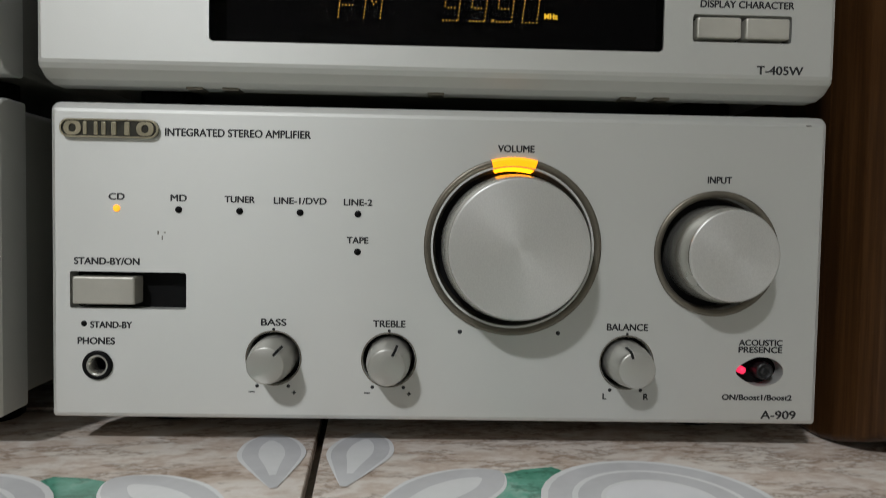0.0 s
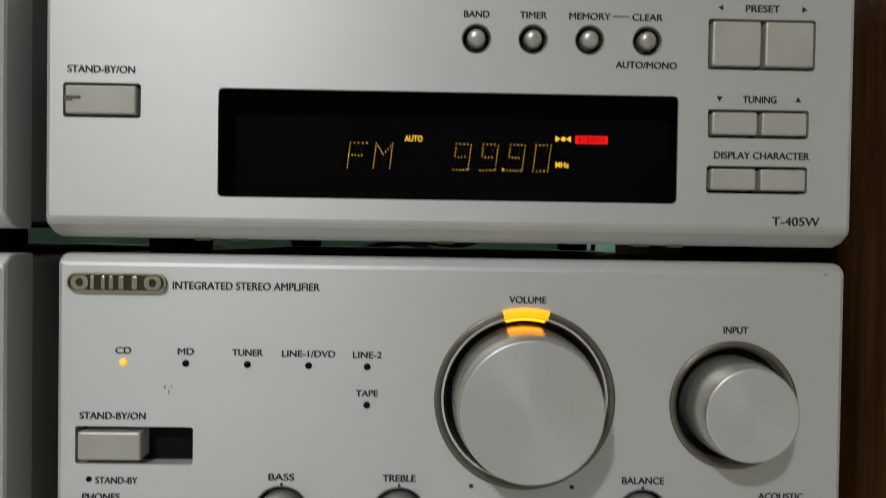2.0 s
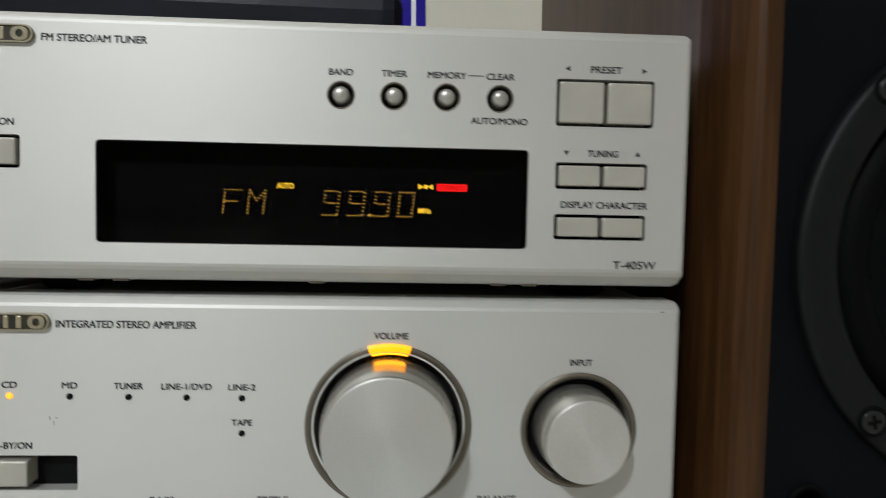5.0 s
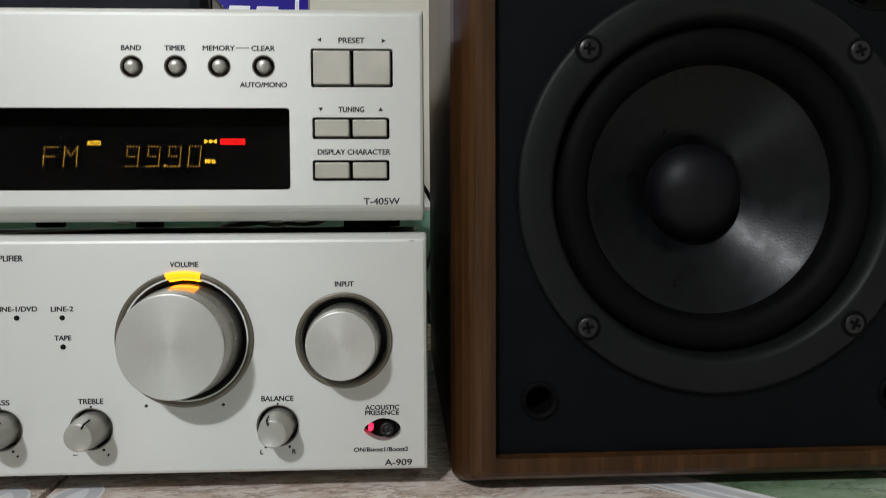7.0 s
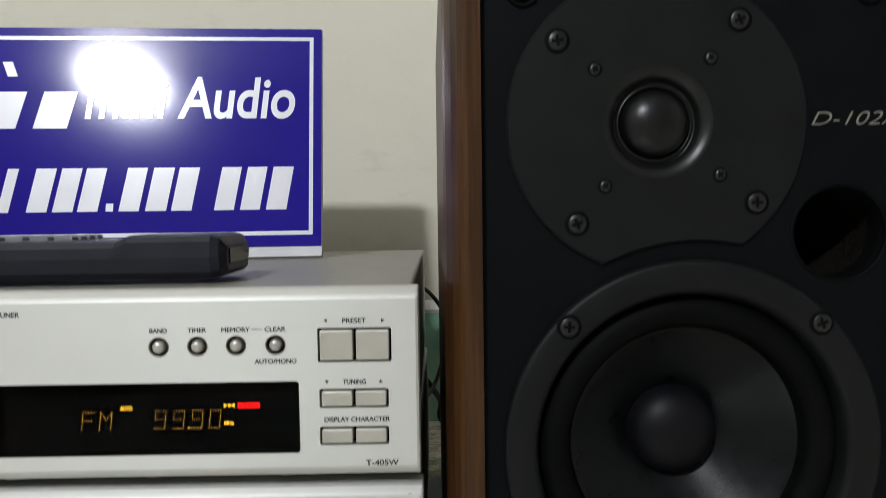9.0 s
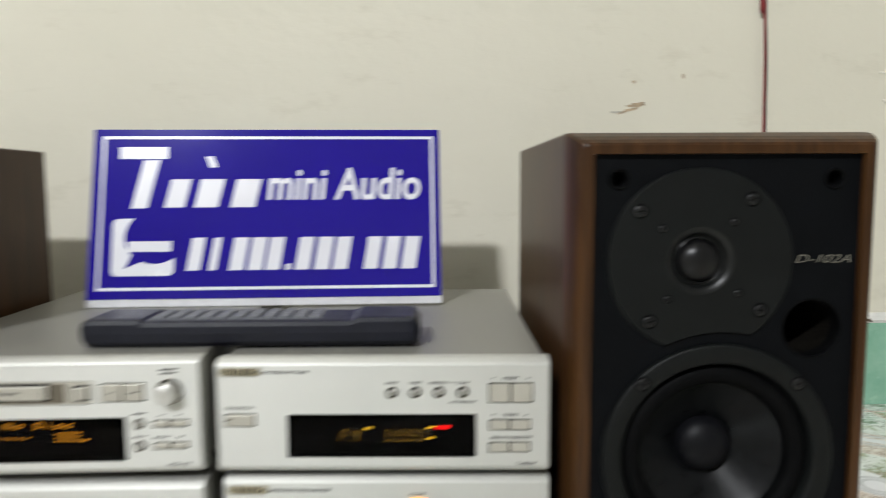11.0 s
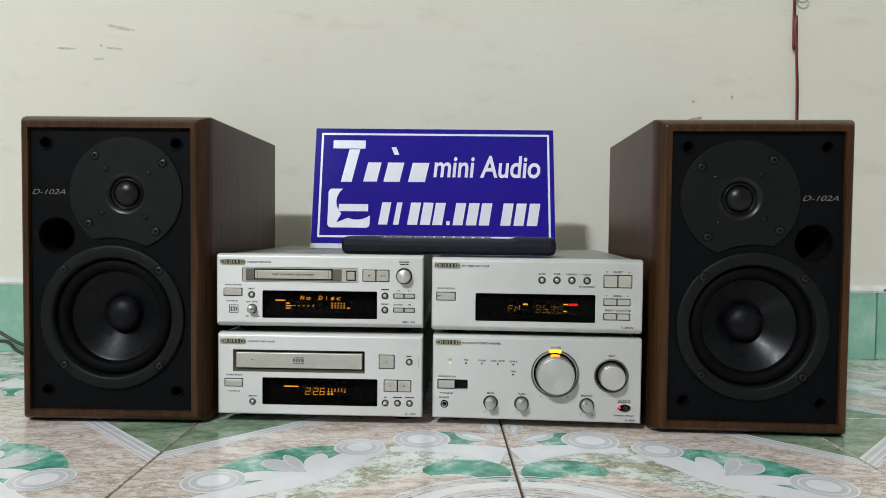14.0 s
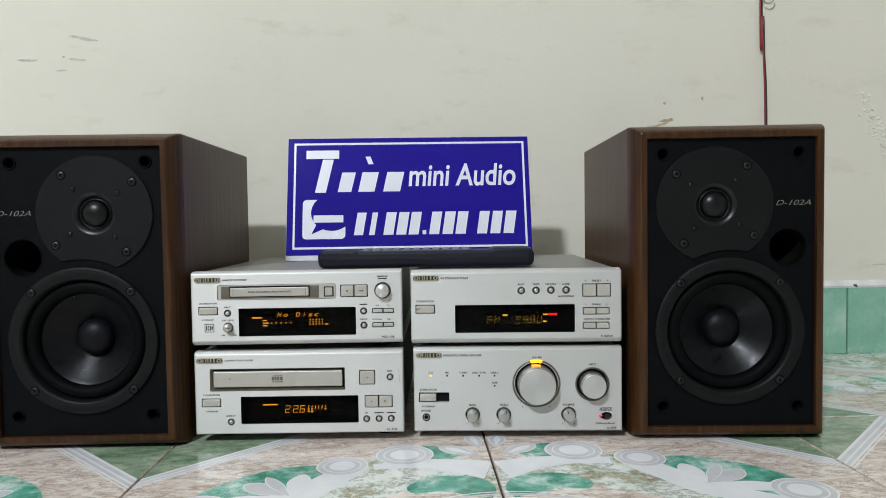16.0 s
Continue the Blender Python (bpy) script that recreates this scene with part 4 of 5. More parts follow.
def disc_player():
    u = thing("disc_player", pose(-0.2146, -0.0162, 0, 0, 0, 3.15), "champagne silver compact disc player with closed tray", "disc player", "hi-fi units")
    q = lambda z: 0.0055 + z * 1.02 / 1000
    mm = lambda a, b, c, d: (a / 1000, q(b), c / 1000, q(d))
    rounds = [(0.1925, q(54.4)), (0.0352, q(12.6)), (0.1687, q(13.9)), (0.1810, q(13.9)), (0.1930, q(13.9))]
    R = [mm(161.9, 47.2, 177.9, 61.4), mm(6.6, 27.2, 25.8, 35.7), mm(167, 24.8, 194.7, 37)]
    D, tray = mm(45, 10.2, 160.9, 37), mm(15.3, 42.5, 148, 64.2)
    holes = [circle(x, z, 0.0032, 28) for x, z in rounds] + [rrect(*r, 0.0008) for r in R] + [rrect(*D, 0.0012), rrect(*tray, 0.0010)]
    panel(u, 0.2055, q(0.5), q(80.9), holes, brow=0.0022, window=rrect(*D, 0.0012))
    case(u, 0.2055, q(0.5), q(80.9), 0.285, -0.0035)
    badge(u, 0.0026, q(70.1), 0.0282, q(74.9))
    lettering("COMPACT DISC PLAYER", 0.0302, q(72.3), 0.0016, u, width=0.0279, align="LEFT")
    # bevelled tray mouth
    o, i = rrect(*tray, 0.0010), rrect(tray[0] + 0.0026, tray[1] + 0.0026, tray[2] - 0.0014, tray[3] - 0.0016, 0.0006)
    part("tray_mouth", loft([at_y(o, -0.0001), at_y(i, 0.0030), at_y(i, 0.0046)], False, False), M_RING, u, "bevelled grey tray opening")
    t = part("disc_tray", pad(*mm(18.8, 46.4, 145.4, 61.4), -0.0006, 0.0046, 0.0006, 0.0006), M_BUTTON, u, "closed silver disc tray")
    for a, b, c, d in ((0, 0, 0.2, 1), (0.26, 0, 0.44, 1), (0.50, 0, 0.68, 1), (0.74, 0, 1, 1)):
        bar(0.0762 + a * 0.0108, q(52.6), 0.0762 + c * 0.0108, q(56.2), t, M_RING, y=-0.0008, name="emblem_bar")
    bar(0.0762, q(50.8), 0.0870, q(51.6), t, M_RING, y=-0.0008, name="emblem_bar")
    bar(0.0780, q(56.9), 0.0868, q(57.4), t, M_RING, y=-0.0008, name="emblem_bar")
    bar(0.0340, q(54.2), 0.0362, q(55.0), t, M_RING, y=-0.0008)
    side_unit_buttons(u, rounds, [(*R[0], 1), (*R[1], 1), (*R[2], 2)])
    for x, z in ((0.1699, q(54.4)), (0.1740, q(31.0))):
        loop = [(x + 0.0009 * math.cos(radians(90 + 120 * k)), z + 0.0009 * math.sin(radians(90 + 120 * k))) for k in range(3)]
        part("arrow_mark", loft([at_y(loop, -0.0008), at_y(loop, -0.00102)], False, True), M_INK, u)
    for x in (0.1862, 0.1877):
        bar(x, q(30.5), x + 0.0009, q(31.6), u, y=-0.0011)
    bar(0.1896, q(59.6), 0.1946, q(60.6), u)
    lettering("STAND-BY/ON", 0.0164, q(39.0), 0.0015, u, width=0.0165)
    dot_mark(u, 0.0112, q(23.1), 0.0006)
    lettering("STAND-BY", 0.0125, q(23.1), 0.0014, u, width=0.0100, align="LEFT")
    lettering("DISPLAY", 0.0352, q(18.5), 0.0014, u, width=0.0090)
    for x, w in ((0.1687, 0.0022), (0.1810, 0.0092), (0.1930, 0.0088)):
        bar(x - w / 2, q(19.1), x + w / 2, q(20.1), u)
    scr = [(0.2010 + 0.0006 * math.sin(t * 2.2), q(62 - 12 * t)) for t in [i / 10 for i in range(11)]]
    part("scratch", tube([(x, -0.0000, z) for x, z in scr], 0.00013, 5), M_RING, u, "thin dark curved scratch")
    lettering("C-705", 0.1938, q(3.6), 0.0020, u, width=0.0102)
    d = display(u, *D, 0.297, 0.249, 1.018)
    for ch, x in (("2", 0.0896), (":", 0.0960), ("2", 0.0975), ("6", 0.1040)):
        glyph(ch, x, q(22.0), 0.0042, 0.0064, d, M_AMBERFAR, 0.0007, 0.00052, solid=True)
    bar(0.0678, q(29.0), 0.0822, q(30.2), d, M_AMBERFAR, y=-0.0004, name="lit_bar")
    for c in range(6):
        x = 0.1118 + 0.0033 * c
        bar(x + 0.0006, q(26.5), x + 0.0012, q(28.2), d, M_AMBERFAR, y=-0.0004, name="lit_bar", lean=0.1)
        if c < 2 or c == 5:
            bar(x, q(24.4), x + 0.0019, q(25.4), d, M_AMBERFAR, y=-0.0004, name="lit_bar")
        else:
            bar(x, q(25.4), x + 0.0014, q(26.0), d, M_AMBERFAR, y=-0.0004, name="lit_bar")
        if c < 2:
            bar(x, q(21.8), x + 0.0021, q(23.2), d, M_AMBERFAR, y=-0.0004, name="lit_bar")
    return u


amplifier()
tuner()
disc_recorder()
disc_player()


# ---- loudspeakers ----
def screw(parent, x, z, y, r, turn, dark=False):
    head = lathe(x, z, [(r * 0.98, y - 0.00012), (r, y - 0.0004), (r * 0.93, y - 0.00062), (r * 0.5, y - 0.00080), (r * 0.1, y - 0.00084)], 20)
    count = len(head.faces)
    # counterbore and cross are not sunk: darker faces stand for their shade
    lathe(x, z, [(r * 1.38, y - 0.00002), (r * 1.34, y - 0.00016), (r * 0.97, y - 0.00014)], 20, False, False, head)
    for a in (turn, turn + 90):
        c, q = math.cos(radians(a)), math.sin(radians(a))
        l, w = r * 0.60, r * 0.16
        loop = [(x + c * i * l - q * j * w, z + q * i * l + c * j * w) for i, j in ((-1, -1), (1, -1), (1, 1), (-1, 1))]
        loft([at_y(loop, y - 0.0005), at_y(loop, y - 0.00090 - (0.00001 if a == turn else 0))], False, True, head)
    head.faces.ensure_lookup_table()
    for f in head.faces[count:]:
        f.material_index = 1
    s = part("screw", head, M_RUBBER if dark else M_SCREW, parent, "black cross-head screw")
    s.data.materials.append(M_RUBBER)
    return s


def loudspeaker(m, s, label):
    """s: +1 puts the tweeter to the cabinet's +x side and the port to -x."""
    u = thing("loudspeaker", m @ Matrix.Scale(1.012, 4), label, "loudspeaker", "pair of loudspeakers")
    W, H, DEPTH = 0.093, 0.3028, 0.260
    R = lambda i, r=0.002: rrect(-W + i, i, W - i, H - i, r)
    bm = loft([at_y(R(0), DEPTH), at_y(R(0), 0.022), at_y(R(0.0009), 0.016), at_y(R(0.003), 0.009), at_y(R(0.0052), 0.004), at_y(R(0.0072), 0.001), at_y(R(0.0088), 0.0), at_y(R(0.0136, 0.001), 0.0), at_y(R(0.0140, 0.001), 0.0045)], True, False)
    part("cabinet", bm, M_WOOD, u, "dark walnut veneer cabinet with rounded front edges")
    BY = 0.0040
    wz, tz, tx, wx = H - 0.0125 - 0.1853, H - 0.0125 - 0.0643, s * 0.0150, s * 0.0012
    px, pz = -s * 0.0538, H - 0.0125 - 0.1055
    holes = [circle(wx, wz, 0.0600, 64), circle(tx, tz, 0.0206, 40), circle(px, pz, 0.0172, 40)]
    knobs = [(gx, H - 0.0125 - gv) for gx in (-0.0637, 0.0637) for gv in (0.0157, 0.2577)]
    holes += [circle(a, b, 0.0047, 24) for a, b in knobs]
    face = sheet(R(0.0138, 0.001), holes, BY, 0.012)
    bmesh.ops.remove_doubles(face, verts=face.verts, dist=0.000002)
    part("baffle", face, M_BAFFLE, u, "matt black front baffle")
    port = part("port", lathe(px, pz, [(0.0186, BY), (0.0182, BY - 0.0006), (0.0174, BY), (0.0168, BY + 0.004), (0.0167, BY + 0.010)], 48, False, False), M_RUBBER, u, "dark round bass port")
    part("port_lining", lathe(px, pz, [(0.0169, BY + 0.009), (0.0166, BY + 0.012), (0.0166, 0.07)], 40), M_PORT, port, "speckled brown-black port lining")
    for a, b in knobs:
        part("grille_socket", lathe(a, b, [(0.0066, BY), (0.0064, BY - 0.0010), (0.0058, BY - 0.0012), (0.0048, BY - 0.0006), (0.0044, BY + 0.004), (0.0040, BY + 0.012)], 28), M_RUBBER, u, "black rubber grille socket")
    # woofer
    wf = part("woofer_ring", lathe(wx, wz, [(0.0707, BY), (0.0707, BY - 0.0022), (0.0700, BY - 0.0032), (0.0688, BY - 0.0036), (0.0606, BY - 0.0036), (0.0592, BY - 0.0030), (0.0580, BY - 0.0006), (0.0572, BY + 0.004)], 96, False, False), M_PLATE, u, "charcoal woofer mounting ring")
    prof = [(0.0590, BY + 0.0035), (0.0575, BY + 0.004)] + [(0.0510 + 0.0062 * math.cos(a), BY + 0.0055 - 0.0058 * math.sin(a)) for a in [math.pi * i / 12 for i in range(13)]] + [(0.0440, BY + 0.0075)]
    part("surround", lathe(wx, wz, prof, 96, False, False), M_RUBBER, wf, "black rubber roll surround")
    prof = [(0.0444, BY + 0.0072), (0.0436, BY + 0.0076)] + [(0.0436 - 0.0270 * t, BY + 0.0076 + 0.0175 * t ** 0.95) for t in [i / 10 for i in range(1, 11)]]
    part("cone", lathe(wx, wz, prof, 96, False, False), M_CONE, wf, "grey-black woofer cone")
    part("dust_cap", lathe(wx, wz, [(0.0182, BY + 0.0236), (0.0178, BY + 0.0222)] + [(0.0176 * math.cos(a), BY + 0.0222 - 0.0105 * math.sin(a)) for a in [math.pi / 2 * i / 8 for i in range(1, 8)]] + [(0.0002, BY + 0.0117)], 64), M_CAP, wf, "domed black dust cap")
    rnd = random.Random(4 if s > 0 else 8)
    for a in (45, 135, 225, 315):
        screw(wf, wx + 0.0661 * math.cos(radians(a)), wz + 0.0661 * math.sin(radians(a)), BY - 0.0036, 0.0034, rnd.uniform(0, 90))
    # tweeter
    Rw = 0.0775
    outline = []
    for i in range(120):
        a = 2 * math.pi * i / 120
        x, z = tx + 0.0553 * math.cos(a), tz + 0.0553 * math.sin(a)
        d = math.hypot(x, z - wz)
        if d < Rw:
            x, z = x * Rw / d, wz + (z - wz) * Rw / d
        outline.append((x, z))
    shrink = lambda k: [(tx + (x - tx) * k, tz + (z - tz) * k) for x, z in outline]
    bm = sheet(shrink(0.985), [circle(tx, tz, 0.0199, 64)], BY - 0.0022, 0.003)
    loft([at_y(outline, BY), at_y(outline, BY - 0.0014), at_y(shrink(0.985), BY - 0.0022)], False, False, bm)
    bmesh.ops.remove_doubles(bm, verts=bm.verts, dist=0.000002)
    tw = part("tweeter_plate", bm, M_PLATE, u, "charcoal tweeter faceplate cut round the woofer")
    part("horn", lathe(tx, tz, [(0.0204, BY - 0.0023), (0.0198, BY - 0.0022), (0.0190, BY - 0.0019), (0.0180, BY - 0.0014), (0.0170, BY - 0.0008), (0.0161, BY + 0.0002), (0.0154, BY + 0.0014), (0.0149, BY + 0.0032), (0.0144, BY + 0.0022), (0.0138, BY + 0.0012), (0.0133, BY + 0.0014), (0.0128, BY + 0.0030)], 72, False, False), M_HORN, tw, "satin black flared tweeter mouth")
    part("dome", lathe(tx, tz, [(0.0129, BY + 0.0028)] + [(0.0127 * math.cos(a), BY + 0.0026 - 0.0080 * math.sin(a)) for a in [math.pi / 2 * i / 8 for i in range(0, 8)]] + [(0.0002, BY - 0.0054)], 56), M_DOME, tw, "black silk tweeter dome")
    for rad, r, base in ((0.0470, 0.0034, 39), (0.0300, 0.0020, 40)):
        for k in range(4):
            a = radians(base + 90 * k) if s > 0 else radians(180 - base - 90 * k)
            screw(tw, tx + rad * math.cos(a), tz + rad * math.sin(a), BY - 0.0022, r, rnd.uniform(0, 90))
    lettering("D-102A", -s * 0.0600 - 0.0012, H - 0.0125 - 0.0632, 0.0050, u, y=BY - 0.0002, bold=-0.00008, width=0.0325, material=M_SCRIPT, shear=0.35, name="script_lettering")
    return u


loudspeaker(pose(0.3086, 0.0010, FLOOR_Z, 0, 0, 1.6), -1, "walnut veneer bookshelf loudspeaker standing beside the amplifier")
loudspeaker(pose(-0.3160, -0.0363, FLOOR_Z, 0, 0, 4.3), 1, "walnut veneer bookshelf loudspeaker standing beside the disc player")


# ---- shop sign leaning on top ----
def shop_sign():
    u = thing("shop_sign", pose(-0.0203, 0.1793, 0.1664, -13.5, 0, 4.8), "royal blue vinyl shop sign with white lettering, leaning back", "sign")
    w, h = 0.3080, 0.1595
    X = lambda x: (x - 17) / 1076 * w - w / 2
    Z = lambda y: (590 - y) / 550 * h
    part("board", pad(-w / 2, 0, w / 2, h, 0.0006, 0.006, 0.0012, 0.0004), M_SIGNEDGE, u, "white foam board edge")
    part("blue_face", pad(-w / 2 + 0.0006, 0.0068, w / 2 - 0.0006, h - 0.0006, -0.0001, 0.0008, 0.0008, 0.0001), M_BLUE, u, "glossy royal blue vinyl face")
    wb = lambda x0, y0, x1, y1, lean=0.0, name="white_bar": bar(X(x0), Z(y1), X(x1), Z(y0), u, M_SIGNWHITE, y=-0.0004, name=name, lean=lean)
    o, i = rrect(X(46), Z(541), X(1072), Z(64), 0.0004), rrect(X(55), Z(532), X(1063), Z(73), 0.0004)
    part("white_border", loft([at_y(o, -0.0001), at_y(o, -0.0004), at_y(i, -0.0004), at_y(i, -0.0001)], False, False), M_SIGNWHITE, u)
    lettering("mini Audio", (X(553) + X(1030)) / 2, Z(214), 0.0285, u, y=-0.0004, width=X(1030) - X(553), material=M_SIGNWHITE, shear=0.12, bold=0.0007, name="white_lettering")
    # the owner's name and the number stand as plain bars
    wb(100, 98, 245, 136)
    wb(140, 140, 188, 290, 0.22)
    wb(240, 200, 300, 288, 0.22)
    wb(330, 200, 402, 288, 0.22)
    wb(440, 200, 515, 288, 0.22)
    wb(376, 128, 398, 163, -0.4)
    for a, b in ((312, 352), (378, 402), (440, 484), (496, 540), (550, 594), (640, 684), (698, 744), (755, 800), (850, 894), (908, 952), (966, 1012)):
        wb(a, 382, b, 482, 0.16)
    wb(612, 464, 628, 482)
    # plain emblem
    part("emblem", loft([at_y(rrect(X(88), Z(497), X(275), Z(322), 0.005), -0.0001), at_y(rrect(X(88), Z(497), X(275), Z(322), 0.005), -0.0004)], False, True), M_SIGNWHITE, u, "white rounded emblem")
    ell = [(X(216) + 0.0262 * math.cos(2 * math.pi * k / 40), Z(380) + 0.0235 * math.sin(2 * math.pi * k / 40)) for k in range(40)]
    ell = [(min(x, X(282)), min(z, Z(316))) for x, z in ell]
    part("emblem_bubble", loft([at_y(ell, -0.0004), at_y(ell, -0.0006)], False, True), M_BLUE, u)
    tail = [(X(128), Z(475)), (X(150), Z(430)), (X(185), Z(450))]
    part("emblem_tail", loft([at_y(tail, -0.0004), at_y(tail, -0.0007)], False, True), M_BLUE, u)
    bar(X(136), Z(424), X(266), Z(392), u, M_SIGNWHITE, y=-0.0009, name="white_bar")
    return u


shop_sign()


# ---- remote control lying on the two upper units ----
def remote_control():
    u = thing("remote_control", pose(-0.0982, 0.0190, 0.1660, 0, 0, 2.8), "long blue-black remote control lying across the upper units", "remote control")
    L, D, Hh = 0.2210, 0.048, 0.0186

    def section(x, k, hz):
        """Rounded profile with a flat base; k pulls the ends in."""
        y0, y1 = 0.004 * k + 0.0, D - 0.004 * k
        z0, z1 = 0.0008 + 0.003 * k, hz - 0.004 * k
        pts = [(y0 + 0.004, z0), (y0 + 0.0012, z0 + 0.003), (y0 + 0.0002, z0 + 0.009), (y0 + 0.0006, z1 - 0.003), (y0 + 0.0022, z1 - 0.0006), (y0 + 0.006, z1), (y1 - 0.006, z1), (y1 - 0.0018, z1 - 0.0008), (y1 - 0.0004, z1 - 0.004), (y1, z0 + 0.008), (y1 - 0.003, z0)]
        return [(x, y, z) for y, z in pts]

    st = [(0, 1.0, Hh), (0.0012, 0.55, Hh), (0.003, 0.2, Hh), (0.006, 0, Hh), (0.039, 0, Hh), (0.041, 0, Hh - 0.0014), (0.176, 0, Hh - 0.0014), (0.181, 0, Hh + 0.0008), (L - 0.006, 0, Hh + 0.0008), (L - 0.0025, 0.25, Hh + 0.0008), (L, 1.0, Hh)]
    part("body", loft([section(*s) for s in st], True, True), M_REMOTE, u, "blue-black textured plastic shell")
    bm = bmesh.new()
    zt = Hh - 0.0014
    loft([[(0.0425, 0.008, zt - 0.0005), (0.158, 0.008, zt - 0.0005), (0.158, 0.041, zt - 0.0005), (0.0425, 0.041, zt - 0.0005)], [(0.043, 0.0085, zt + 0.0003), (0.1575, 0.0085, zt + 0.0003), (0.1575, 0.0405, zt + 0.0003), (0.043, 0.0405, zt + 0.0003)]], False, True, bm)
    part("key_field", bm, M_REMOTETOP, u, "dark grey key field")
    key = bmesh.new()
    a, b, c = 0.0036, 0.0026, 0.0018
    loft([[(-a, -b, 0), (a, -b, 0), (a, b, 0), (-a, b, 0)], [(-a, -b, c * 0.7), (a, -b, c * 0.7), (a, b, c * 0.7), (-a, b, c * 0.7)], [(-a * 0.8, -b * 0.75, c), (a * 0.8, -b * 0.75, c), (a * 0.8, b * 0.75, c), (-a * 0.8, b * 0.75, c)]], True, True, key)
    me = mesh_of("key", key, M_KEY)
    for r in range(4):
        for k in range(11):
            ob = new("key", me)
            ob.parent = u
            ob.location = (0.0485 + 0.0103 * k, 0.0125 + 0.0078 * r, zt + 0.0003)
    part("tip_window", loft([[(L - 0.0010, 0.007, 0.006), (L - 0.0010, 0.041, 0.006), (L - 0.0010, 0.041, 0.014), (L - 0.0010, 0.007, 0.014)], [(L + 0.0004, 0.009, 0.007), (L + 0.0004, 0.039, 0.007), (L + 0.0004, 0.039, 0.0132), (L + 0.0004, 0.009, 0.0132)]], False, True), M_GLASS, u, "dark infrared window")
    return u


remote_control()


# ---- cables ----
def cable(name, points, r, material, label):
    ob = part(name, tube(points, r), material)
    ob.location.z = FLOOR_Z
    return tagged(ob, label, "cable")


cable("red_cable", [(0.5105, 0.420, 0.0), (0.5100, 0.421, 0.18), (0.5070, 0.422, 0.345), (0.5055, 0.422, 0.42), (0.5030, 0.421, 0.47), (0.5015, 0.422, 0.52), (0.4985, 0.424, 0.72), (0.4965, 0.424, 3.15)], 0.0013, M_REDCABLE, "thin red cable hanging down the cream wall")
cable("red_cable", [(0.5132, 0.421, 0.0), (0.5127, 0.422, 0.18), (0.5095, 0.423, 0.345), (0.5080, 0.423, 0.42), (0.5053, 0.423, 0.47), (0.5043, 0.423, 0.52), (0.5010, 0.424, 0.72), (0.4990, 0.425, 3.15)], 0.0011, M_CABLE, "thin black cable hanging down the cream wall")
hook_pts = [(0.5105 + 0.0080 * math.cos(a), 0.4205, 0.549 + 0.0080 * math.sin(a)) for a in [math.radians(100 - 26 * i) for i in range(13)]]
cable("wire_hook", [(0.5095, 0.430, 0.558)] + hook_pts, 0.0009, M_WIRE, "small bent wire hook on the wall")
cable("speaker_cable", [(-0.95, 0.25, 0.13), (-0.78, 0.255, 0.075), (-0.684, 0.26, 0.046), (-0.622, 0.26, 0.018), (-0.52, 0.26, 0.006), (-0.42, 0.265, 0.03), (-0.345, 0.255, 0.07), (-0.335, 0.19, 0.07)], 0.0024, M_CABLE, "black cable trailing behind the loudspeaker")
cable("speaker_cable", [(-0.95, 0.24, 0.0026), (-0.76, 0.25, 0.0026), (-0.69, 0.255, 0.018), (-0.654, 0.26, 0.024), (-0.622, 0.26, 0.006), (-0.50, 0.26, 0.0026), (-0.38, 0.28, 0.0026), (-0.2, 0.32, 0.0026), (-0.05, 0.33, 0.0026)], 0.0024, M_CABLE, "black cable trailing behind the loudspeaker")
cable("power_cable", [(0.16, 0.284, 0.05), (0.185, 0.33, 0.06), (0.205, 0.36, 0.03), (0.215, 0.37, 0.0028), (0.32, 0.36, 0.0028), (0.45, 0.36, 0.0028)], 0.0026, M_CABLE, "black cable behind the amplifier")
cable("signal_cable", [(0.03, 0.288, 0.070), (0.04, 0.318, 0.088), (0.075, 0.326, 0.0955), (0.115, 0.322, 0.0945), (0.14, 0.305, 0.110), (0.145, 0.288, 0.120)], 0.0034, M_CABLE, "thick black cable looped behind the units")
cable("signal_cable", [(0.012, 0.288, 0.112), (0.018, 0.320, 0.105), (0.045, 0.332, 0.098), (0.085, 0.336, 0.0905), (0.10, 0.318, 0.070), (0.10, 0.288, 0.055)], 0.0030, M_CABLE, "thick black cable looped behind the units")
cable("signal_cable", [(0.17, 0.284, 0.125), (0.19, 0.33, 0.135), (0.212, 0.35, 0.10), (0.20, 0.345, 0.045), (0.17, 0.284, 0.03)], 0.0018, M_CABLE, "thin black cable looped behind the units")


# ---- floor and skirting tiles ----
T = 0.305
JOINT_X, JOINT_Y = 0.0700, 0.0400


def ribbon(points):
    """Closed outline of a band through (u, v, width) points, in millimetres."""
    fine = []
    for i in range(len(points) - 1):
        p0, p1, p2, p3 = points[max(i - 1, 0)], points[i], points[i + 1], points[min(i + 2, len(points) - 1)]
        for k in range(6):
            s = k / 6
            fine.append([0.5 * (2 * b + (c - a) * s + (2 * a - 5 * b + 4 * c - d) * s * s + (3 * b - a - 3 * c + d) * s ** 3) for a, b, c, d in zip(p0, p1, p2, p3)])
    fine.append(list(points[-1]))
    left, right = [], []
    for i, (u, v, w) in enumerate(fine):
        a, b = fine[max(i - 1, 0)], fine[min(i + 1, len(fine) - 1)]
        du, dv = b[0] - a[0], b[1] - a[1]
        l = math.hypot(du, dv) or 1
        left.append((u - dv / l * w / 2, v + du / l * w / 2))
        right.append((u + dv / l * w / 2, v - du / l * w / 2))
    return left + right[::-1]


